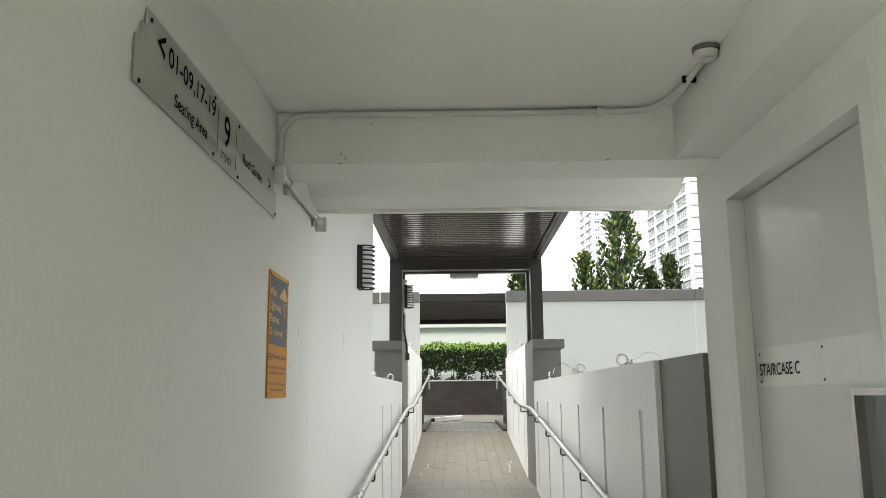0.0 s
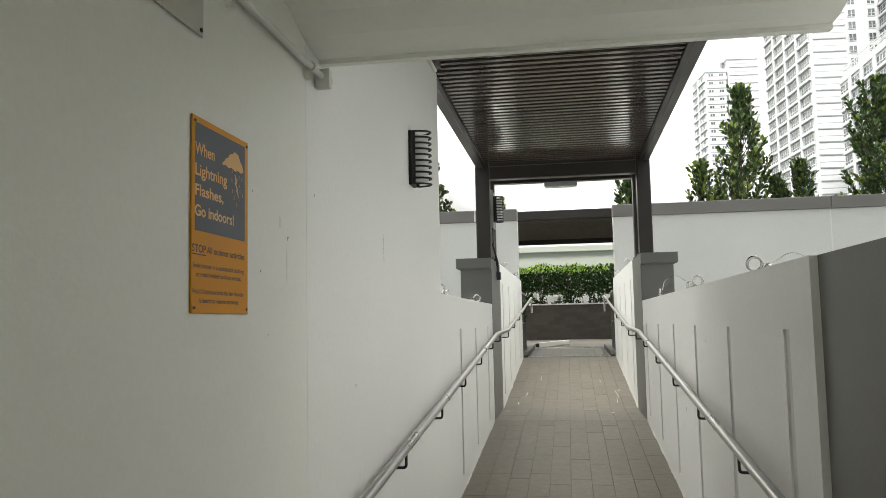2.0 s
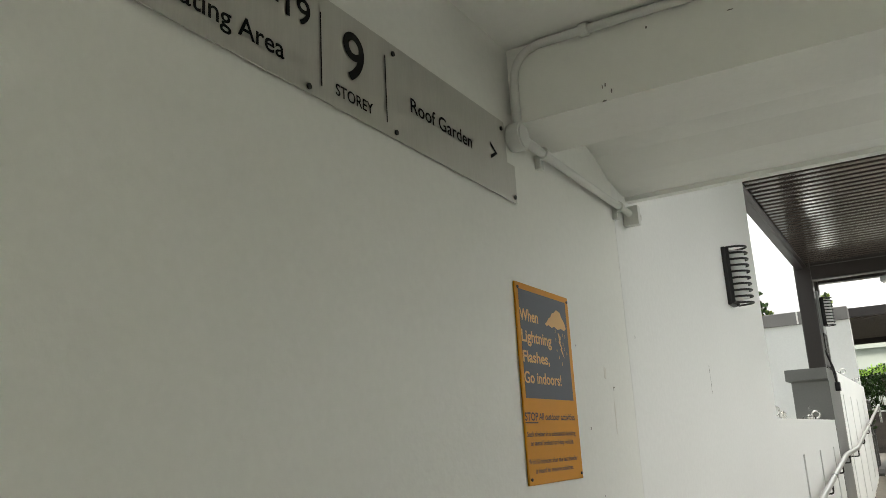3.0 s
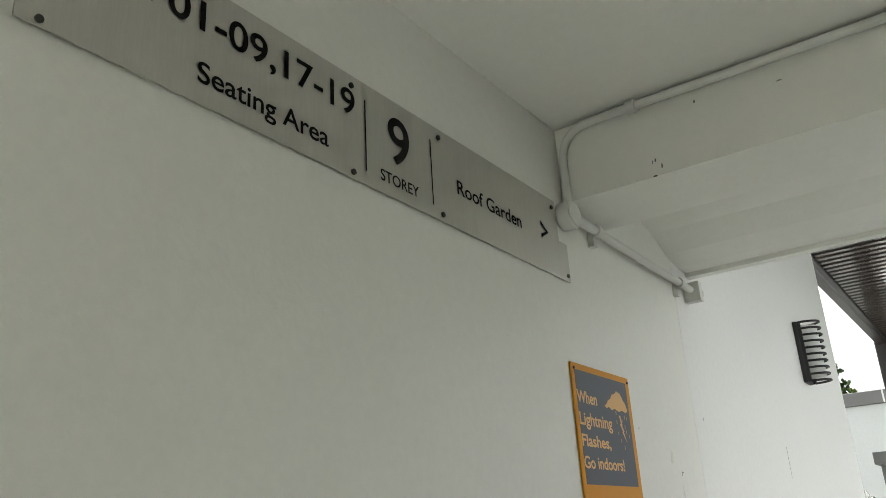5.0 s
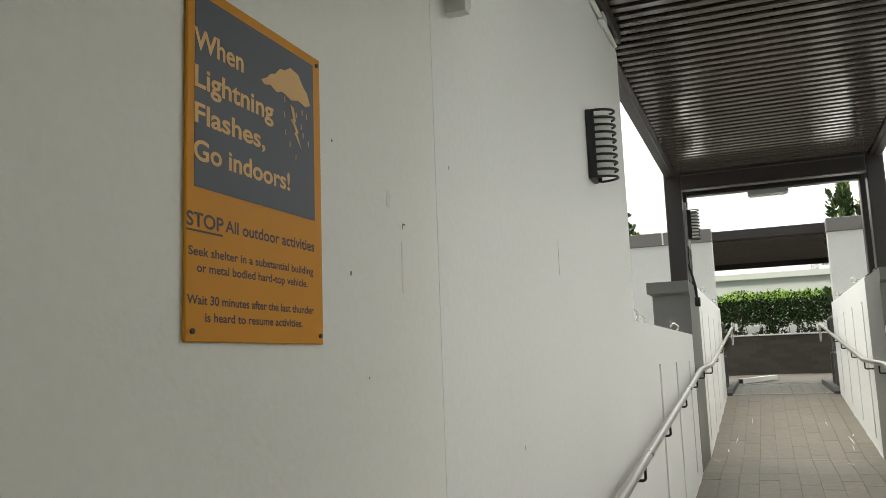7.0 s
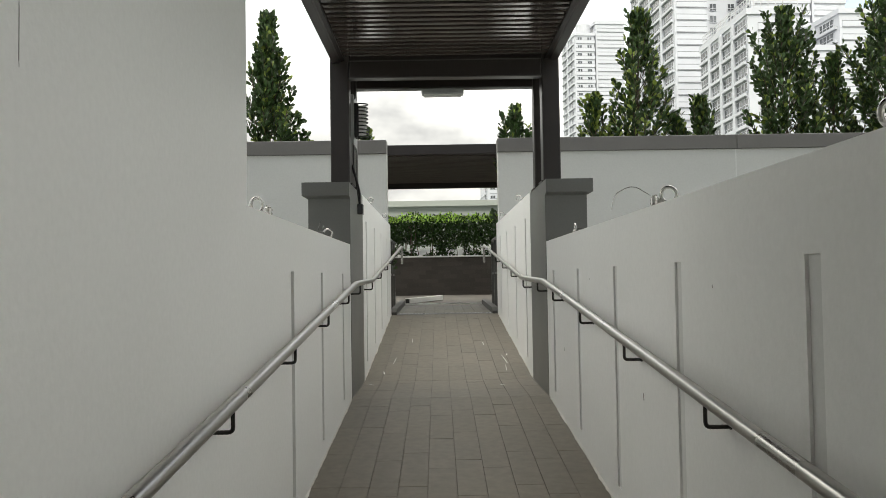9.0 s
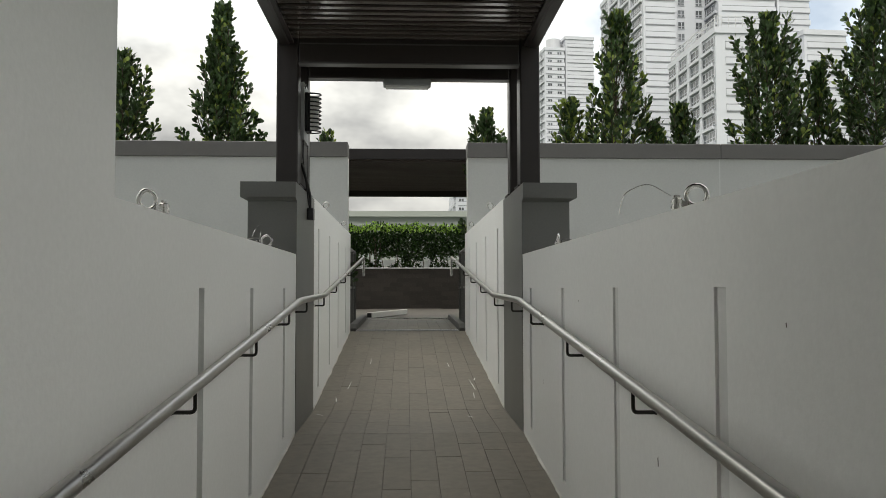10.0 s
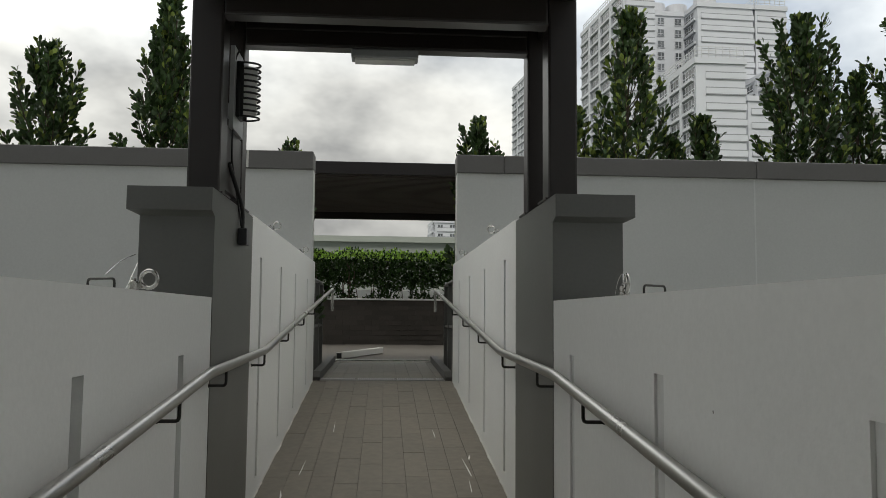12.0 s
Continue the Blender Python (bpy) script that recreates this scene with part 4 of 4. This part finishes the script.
for i in range(46):
    x, y = rng.uniform(-3.2, 3.2), rng.uniform(-0.3, 0.3)
    bm = bmesh.new()
    sweep(bm, [(x, y, -0.02), (x + rng.uniform(-0.08, 0.08), y, 0.35), (x + rng.uniform(-0.15, 0.15), y, 0.85)], rng.uniform(0.006, 0.012), 5)
    part("stem", bm, M_BARK, hedge)
bm = bmesh.new()
box(bm, -6.0, 9.0, 25.6, 25.8, 0.6, 2.05)
structure("garden_parapet", bm, M_WHITE2, "white parapet behind the hedge", "wall")

# ---- trees behind the gate wall ----


def tree(x, y, top, half, seed, label, base=0.70, low=2.2, power=0.75, lean=(0, 0), limbs=34, spread=1.0, fresh=0.085):
    r = random.Random(seed)
    limbs = int(limbs * 1.35)
    t = thing("tree", label, "tree", (x, y, base - 0.08), group="conical trees behind the gate wall")
    H = top - base
    bm = bmesh.new()
    pts = [Vector((lean[0] * k / 6 + r.uniform(-0.015, 0.015), lean[1] * k / 6 + r.uniform(-0.015, 0.015), H * 0.96 * k / 6)) for k in range(7)]
    prev = None
    for k, p in enumerate(pts):
        rad = 0.045 * (1 - k / 6.6)
        ring = [bm.verts.new(p + Vector((math.cos(a * math.tau / 8), math.sin(a * math.tau / 8), 0)) * rad) for a in range(8)]
        if prev:
            for a in range(8):
                bm.faces.new([prev[a], prev[(a + 1) % 8], ring[(a + 1) % 8], ring[a]])
        prev = ring
    bm.faces.new(prev)
    part("trunk", bm, M_BARK, t, "", True)

    def trunk(z):
        u = max(0.0, min(5.999, z / (H * 0.96) * 6))
        return pts[int(u)].lerp(pts[int(u) + 1], u - int(u))
    low_h = low - base
    items, young = [], []
    bm = bmesh.new()
    for i in range(limbs):
        f = (i + r.random()) / limbs
        z0 = low_h - 0.45 + (H - 0.25 - low_h + 0.45) * f
        az = i * 2.4 + r.uniform(-0.5, 0.5)
        z1 = min(H, z0 + r.uniform(0.45, 0.95))
        room = half * spread * max(0.0, 1 - max(0, (z1 - low_h)) / (H - low_h)) ** power + 0.07
        reach = room * r.uniform(0.18, 1.0) ** 0.6 * (1.14 if i % 9 == 4 else 1.0)
        z1 = min(H, z1 + (0.25 if i % 9 == 4 else 0.0))
        a = trunk(z0)
        out = Vector((math.cos(az), math.sin(az), 0))
        b = trunk(min(z1, H * 0.95)) + out * reach
        b.z = z1
        mid = a.lerp(b, 0.5) + out * reach * 0.27 - Vector((0, 0, 0.05))
        line = [a.lerp(mid, u).lerp(mid.lerp(b, u), u) for u in (0, 0.25, 0.5, 0.75, 1.0)]
        sweep(bm, line, 0.007, 5)
        n = int((b - a).length / 0.0165) + 5
        for j in range(n):
            u = 0.30 + 0.70 * (j + r.random()) / n
            p = a.lerp(mid, u).lerp(mid.lerp(b, u), u)
            way = (b - a).normalized()
            side = unit(r)
            d = (way * 0.75 + side * 0.8 + Vector((0, 0, 0.35))).normalized()
            s = d.cross(unit(r)).normalized()
            p = p + side * r.uniform(0.0, 0.05)
            it = (p, d, s, r.uniform(0.080, 0.122), r.uniform(0.054, 0.078))
            (young if r.random() < fresh + 0.14 * (u > 0.9) else items).append(it)
    # leading shoot
    for j in range(60):
        p = trunk(H * 0.96 - j * 0.012) + Vector((0, 0, 0.03))
        d = (unit(r) + Vector((0, 0, 0.9))).normalized()
        items.append((p, d, d.cross(unit(r)).normalized(), r.uniform(0.06, 0.09), r.uniform(0.045, 0.06)))
    part("branching", bm, M_BARK, t)
    ob = new("crown", leaf_mesh("crown", items, M_LEAF))
    ob.parent = t
    ob = new("young_leaves", leaf_mesh("young_leaves", young, M_YOUNG))
    ob.parent = t
    tagged(ob, "fresh yellow-green leaves")


TY = 16.4
tree(3.22, TY, 5.62, 0.62, 11, "conical dark green tree with glossy rounded leaves", lean=(0.20, 0), limbs=60, power=0.42, fresh=0.18)
tree(2.68, TY + 0.1, 4.26, 0.46, 12, "small bushy tree with yellow-green leaves", limbs=24, power=0.4, fresh=0.35)
tree(3.97, TY, 3.92, 0.26, 13, "small bushy tree with dark glossy leaves", limbs=14, power=0.4)
tree(4.36, TY, 4.18, 0.46, 26, "small bushy tree with dark glossy leaves", limbs=26, power=0.4)
tree(5.80, TY, 5.62, 0.90, 14, "broad dark green tree with glossy rounded leaves", power=0.42, limbs=88)
tree(7.50, TY, 5.97, 1.15, 15, "broad dark green tree with glossy rounded leaves", power=0.5, limbs=96)
tree(9.20, TY, 5.70, 0.7, 16, "conical dark green tree with glossy rounded leaves", limbs=40)
tree(6.62, TY + 0.1, 4.88, 0.38, 21, "slim dark green tree with glossy rounded leaves", limbs=30, power=0.5)
tree(-2.66, TY, 5.64, 1.10, 17, "tall conical dark green tree with glossy leaves", power=1.12, limbs=92)
tree(-4.14, TY, 4.92, 0.74, 18, "rounded dark green tree with upright shoots", power=0.38, limbs=54)
tree(-5.28, TY, 4.66, 0.66, 19, "rounded dark green tree with upright shoots", power=0.4, limbs=44)
tree(-6.7, TY, 5.1, 0.65, 22, "conical dark green tree with glossy leaves", limbs=36)
tree(1.36, TY, 4.07, 0.46, 20, "small conical dark green tree", limbs=26, power=0.5)
tree(-1.09, TY, 3.70, 0.20, 23, "small leafy shrub beside the gate", limbs=12, low=2.0)
tree(-0.95, 16.2, 2.9, 0.34, 24, "small leafy shrub beside the gate", limbs=18, low=1.4)
tree(1.28, 16.3, 2.8, 0.26, 25, "small leafy shrub beside the gate", limbs=14, low=1.4)

# ---- far buildings ----
GROUND = -27.0
STOREY = 2.6


def window_meshes(width, panes):
    bm = bmesh.new()
    box(bm, -width / 2, width / 2, -0.08, 0.06, 0.0, 1.55)
    glass = mesh_of(bm, "window", M_WINDOW)
    bm = bmesh.new()
    for i in range(panes + 1):
        x = -width / 2 + i * width / panes
        box(bm, x - 0.06, x + 0.06, -0.14, -0.04, 0.0, 1.55)
    for z in (-0.05, 0.5, 1.50):
        box(bm, -width / 2 - 0.06, width / 2 + 0.06, -0.14, -0.04, z, z + 0.09)
    return glass, mesh_of(bm, "window_frame", M_TOWER)


WIDE, SMALL = window_meshes(5.0, 4), window_meshes(1.5, 2)


def tower(label, x, y, turn, width, depth, top, bands=True, side=4, front=0, side_win=WIDE, rail=False, detail=16.0, plain=0.06):
    """A housing block; the nearest corner stands at x, y; its front runs to +x and its side to +y before the turn."""
    b = thing("apartment_building", label, "building", (x, y, GROUND), group="housing blocks beyond the roof")
    H = top - GROUND
    bm = bmesh.new()
    box(bm, 0, width, 0, depth, 0, H)
    part("wall", bm, M_TOWER, b)
    bm = bmesh.new()
    box(bm, -0.25, width + 0.25, -0.25, 0.15, H, H + 1.0)
    box(bm, -0.25, 0.15, 0.15, depth, H, H + 1.0)
    box(bm, width - 0.15, width + 0.25, 0.15, depth, H, H + 1.0)
    part("roof_parapet", bm, M_TOWER, b)

    def strip(name, x0, x1, y0, y1, h, mat):
        bm = bmesh.new()
        box(bm, x0, x1, y0, y1, 0, h)
        return mesh_of(bm, name, mat)
    x0 = width * plain
    front_ledge = strip("ledge", x0, width + 0.2, -0.16, 0, 0.95, M_TOWER)
    front_line = strip("band", x0, width + 0.1, -0.15, 0, 0.17, M_BANDLINE)
    side_ledge = strip("ledge", -0.45, 0, 0.8, depth - 0.5, 0.5, M_TOWER)
    side_line = strip("band", -0.2, 0, 0.8, depth - 0.5, 0.16, M_BANDLINE)
    if side > 1:
        bm = bmesh.new()
        box(bm, -0.5, 0, -0.45, 0.45, 0, H)
        pier_me = mesh_of(bm, "pilaster", M_TOWER)
        for c in range(1, side):
            shared("pilaster", pier_me, b, pose(0, depth * c / side, 0))
    n1 = int(H / STOREY)
    for k in range(int((detail - GROUND) / STOREY), n1):
        z = H - (n1 - k) * STOREY
        if bands:
            shared("ledge", front_ledge, b, pose(0, 0, z + 0.15))
            shared("band", front_line, b, pose(0, 0, z + 1.10))
            shared("band", front_line, b, pose(0, 0, z - 0.04))
        shared("ledge", side_ledge, b, pose(0, 0, z - 0.12))
        shared("band", side_line, b, pose(0, 0, z - 0.29))
        for c in range(side):
            w = shared("window", side_win[0], b, pose(0, depth * (c + 0.5) / side, z + 0.55, 0, 0, -90))
            shared("window_frame", side_win[1], w)
        for c in range(front):
            w = shared("window", SMALL[0], b, pose(width * (c + 0.5) / front, 0, z + 0.55))
            shared("window_frame", SMALL[1], w)
    if rail:
        bm = bmesh.new()
        for i in range(int(depth / 1.2) + 1):
            box(bm, 0.4, 0.5, i * 1.2, i * 1.2 + 0.1, H + 0.9, H + 3.0)
        for i in range(int(width / 1.2) + 1):
            box(bm, i * 1.2, i * 1.2 + 0.1, 0.4, 0.5, H + 0.9, H + 3.0)
        for z in (1.6, 2.3, 2.95):
            box(bm, 0.4, 0.5, 0, depth, H + z, H + z + 0.1)
            box(bm, 0, width, 0.4, 0.5, H + z, H + z + 0.1)
        part("roof_railing", bm, M_METALGREY, b)
    b.matrix_basis = pose(x, y, GROUND, 0, 0, turn)
    return b, H


def tank(b, x, y, z, r=2.4, h=4.5):
    bm = bmesh.new()
    disc(bm, (x, y, z), (0, 0, 1), r, h, 20)
    part("roof_tank", bm, M_TOWER2, b)


tower("tall white housing block with banded walls", 49.4, 168.8, 4.4, 6.7, 28.0, 69.0, rail=True)
tower("white housing block with rows of windows", 50.9, 134.1, 0.5, 8.4, 23, 43.2, rail=True, plain=0.2)
blk, bh = tower("tall white housing block with recessed balconies", 58.5, 178.0, 3, 12.0, 20, 68.0, bands=False, side=2, front=3)
for x in (3.0, 8.2):
    tank(blk, x, 6.0, bh)
blk, bh = tower("white housing block with grey bands", 66.5, 172.0, 3, 12.6, 18, 68.0, side=2)
tank(blk, 4.0, 5.0, bh)
tower("white housing block with grey bands", 67.0, 150.0, 3, 11.0, 16, 41.5, side=2)
tower("lower white housing block with grey bands", 77.4, 157.0, 4, 8.7, 18, 50.5, side=2)
tower("tall white housing block with a railed roof", 79.5, 172.5, 4, 7.2, 16, 68.0, side=2, rail=True)
tower("white housing block partly behind trees", 98.0, 165.0, 4, 16, 18, 44.0, side=2)
blk, bh = tower("distant pale housing tower", 45.4, 265.0, 6, 6.5, 16, 79.0, side=2, side_win=SMALL, front=2)
tank(blk, 4.0, 4.0, bh)
blk, bh = tower("distant pale housing tower", 52.4, 266.0, 6, 9.5, 18, 83.0, side=2)
tower("distant white housing block", 14.5, 240.0, 3, 14, 16, 28.0, front=4)
hall = thing("flat_roofed_building", "low pale grey flat-roofed building", "building", (-2.0, 62.0, GROUND))
bm = bmesh.new()
box(bm, -26, 14.0, 0, 14, 0, 33.4)
part("wall", bm, M_HALL, hall)
bm = bmesh.new()
box(bm, -26.3, 14.3, -0.3, 14.3, 33.4, 33.8)
part("roof_edge", bm, M_HALL, hall)

# ---- small marks on the walls and floor ----


def scuff(x, side, y, z, w, h, mat, label):
    bm = bmesh.new()
    a, b2 = sorted((x + side * 0.0002, x + side * 0.0006))
    prism(bm, [(y - w, z - h / 2), (y + w * 0.4, z - h * 0.6), (y + w, z + h * 0.3), (y - w * 0.5, z + h / 2)], a, b2, "x")
    structure("wall_scuff", bm, mat, label, "scuff")


for y, z, w, h in ((3.278, 1.603, 0.007, 0.003), (3.272, 1.599, 0.0014, 0.010), (4.517, 1.684, 0.0014, 0.11), (3.064, 1.493, 0.0025, 0.007), (3.009, 1.698, 0.002, 0.004),
                   (3.527, 1.765, 0.002, 0.010), (3.121, 1.325, 0.002, 0.003), (10.99, 0.909, 0.005, 0.018), (4.02, 1.12, 0.003, 0.012)):
    scuff(L, 1, y, z, w, h, M_SCUFF, "small dark scuff mark on the white wall")
for y, z, w, h in ((6.59, 0.753, 0.006, 0.030), (8.722, 0.762, 0.004, 0.024), (5.7, 1.22, 0.003, 0.010), (7.75, 1.24, 0.003, 0.008), (4.5, 0.62, 0.003, 0.008)):
    scuff(R, -1, y, z, w, h, M_SCUFF, "small dark scuff mark on the white wall")

for y, z, w, h in ((3.266, 1.525, 0.004, 0.085), (3.213, 1.641, 0.010, 0.030)):
    scuff(L, 1, y, z, w, h, M_PATCH2, "faint beige smear on the white wall")


def beam_chip(x, z, w, h):
    bm = bmesh.new()
    prism(bm, [(x - w, z - h * 0.5), (x + w * 0.5, z - h * 0.6), (x + w, z + h * 0.2), (x - w * 0.3, z + h * 0.6)], 2.7210, 2.7217, "y")
    structure("beam_chip", bm, M_SCUFF, "small dark chip in the beam paint", "scuff")


for x, z, w, h in ((-0.394, 2.234, 0.002, 0.012), (-0.374, 2.219, 0.003, 0.014), (-0.281, 2.345, 0.004, 0.008), (-0.392, 2.199, 0.010, 0.005), (-0.103, 2.328, 0.012, 0.003), (0.560, 2.201, 0.012, 0.003), (-0.387, 2.237, 0.003, 0.012)):
    beam_chip(x, z, w * 0.6, h * 0.7)


def floor_mark(x, y, w, ln, turn):
    w, ln = w * 0.7, ln * 0.55
    bm = bmesh.new()
    prism(bm, [(-w, 0), (w * 0.3, -ln * 0.05), (w, ln * 0.35), (w * 0.4, ln * 0.7), (-w * 0.2, ln), (-w * 0.8, ln * 0.5)], 0.0008, 0.0016, "z")
    slope = math.atan2(F2 - F1, 14.95 - 10.60) if y > 10.6 else math.atan2(F1 - F0, 9.55 - 3.75) if y < 9.5 else 0
    bm.transform(Matrix.Translation((x, y, floor_z(y))) @ Matrix.Rotation(slope, 4, "X") @ Matrix.Rotation(radians(turn), 4, "Z"))
    structure("floor_mark", bm, M_PATCH, "white plaster smear on the floor tiles", "stain")


for x, y, w, ln, a in ((0.735, 11.35, 0.006, 0.8, 3), (0.760, 11.75, 0.010, 0.22, -8), (0.70, 11.0, 0.004, 0.5, -2), (-0.46, 10.9, 0.008, 0.30, 6), (-0.40, 11.4, 0.004, 0.6, -2),
                       (-0.52, 10.35, 0.005, 0.16, 40), (0.62, 10.2, 0.008, 0.14, 30), (0.56, 12.4, 0.004, 0.5, 2), (-0.25, 12.6, 0.003, 0.7, 1)):
    floor_mark(x, y, w, ln, a)

# rough plaster drips along the foot of the ramp walls


def plaster_edge(face, out, spans, seed):
    r = random.Random(seed)
    bm = bmesh.new()
    for y0, y1 in spans:
        y, row = y0, []
        while y < y1:
            n = noise.noise(Vector((y * 3.1, seed, 0))) + 0.8 * noise.noise(Vector((y * 17.0, seed, 3)))
            w = max(0.0012, 0.005 + 0.010 * n)
            z = floor_z(y)
            row.append([bm.verts.new(p) for p in ((face + out * 0.002, y, z + 0.012 + 0.4 * w), (face - out * 0.0015, y, z + 0.010 + 0.4 * w), (face - out * w, y, z + 0.0012))])
            y += r.uniform(0.012, 0.04)
        for a, b in zip(row, row[1:]):
            for i in range(2):
                bm.faces.new([a[i], a[i + 1], b[i + 1], b[i]])
    structure("trim", bm, M_PATCH, "rough white plaster drips where the wall meets the tiles", "plaster")


plaster_edge(L, -1, ((6.2, 9.5), (10.64, 14.9)), 3)
plaster_edge(R, 1, ((3.8, 9.5), (10.64, 14.9)), 8)

# ---- planter stones and floor tiles ----
for row in range(9):
    x = -2.6 - (0.15 if row % 2 else 0.0)
    while x < 2.6:
        wdt = 0.30
        bm = bmesh.new()
        box(bm, 0.004, wdt - 0.004, 0.0, 0.03, 0.004, 0.099)
        me = mesh_of(bm, "stone", M_BRICK)
        o = shared("stone", me, planter, pose(x, rng.uniform(-0.006, 0.004), row * 0.103))
        x += wdt

TW, TL_, J = 0.1532, 0.60, 0.0026
bm = bmesh.new()
box(bm, J / 2, TW - J / 2, J / 2, TL_ - J / 2, -0.012, 0.0)
bevel(bm, 0.0015, 1)
TILE_ME = mesh_of(bm, "tile", M_TILE)
for col in range(10):
    x = L + col * TW
    for (ya, za), (yb, zb) in zip([(3.41, F0)] + RAMP[1:5], RAMP[1:6]):
        slope = math.atan2(zb - za, yb - ya)
        span = math.hypot(yb - ya, zb - za)
        u = 0.0
        first = rng.choice((0.15, 0.3, 0.45, 0.6))
        while u < span - 0.01:
            ln = min(first if u == 0.0 else TL_, span - u)
            me = TILE_ME
            if abs(ln - TL_) > 0.005:
                tb = bmesh.new()
                box(tb, J / 2, TW - J / 2, J / 2, ln - J / 2, -0.012, 0.0)
                me = mesh_of(tb, "tile", M_TILE)
            t = u / span
            o = shared("tile", me, floor, Matrix.Translation((x, ya + (yb - ya) * t, za + (zb - za) * t + rng.uniform(-0.0006, 0.0006))) @ Matrix.Rotation(slope, 4, "X"))
            u += ln
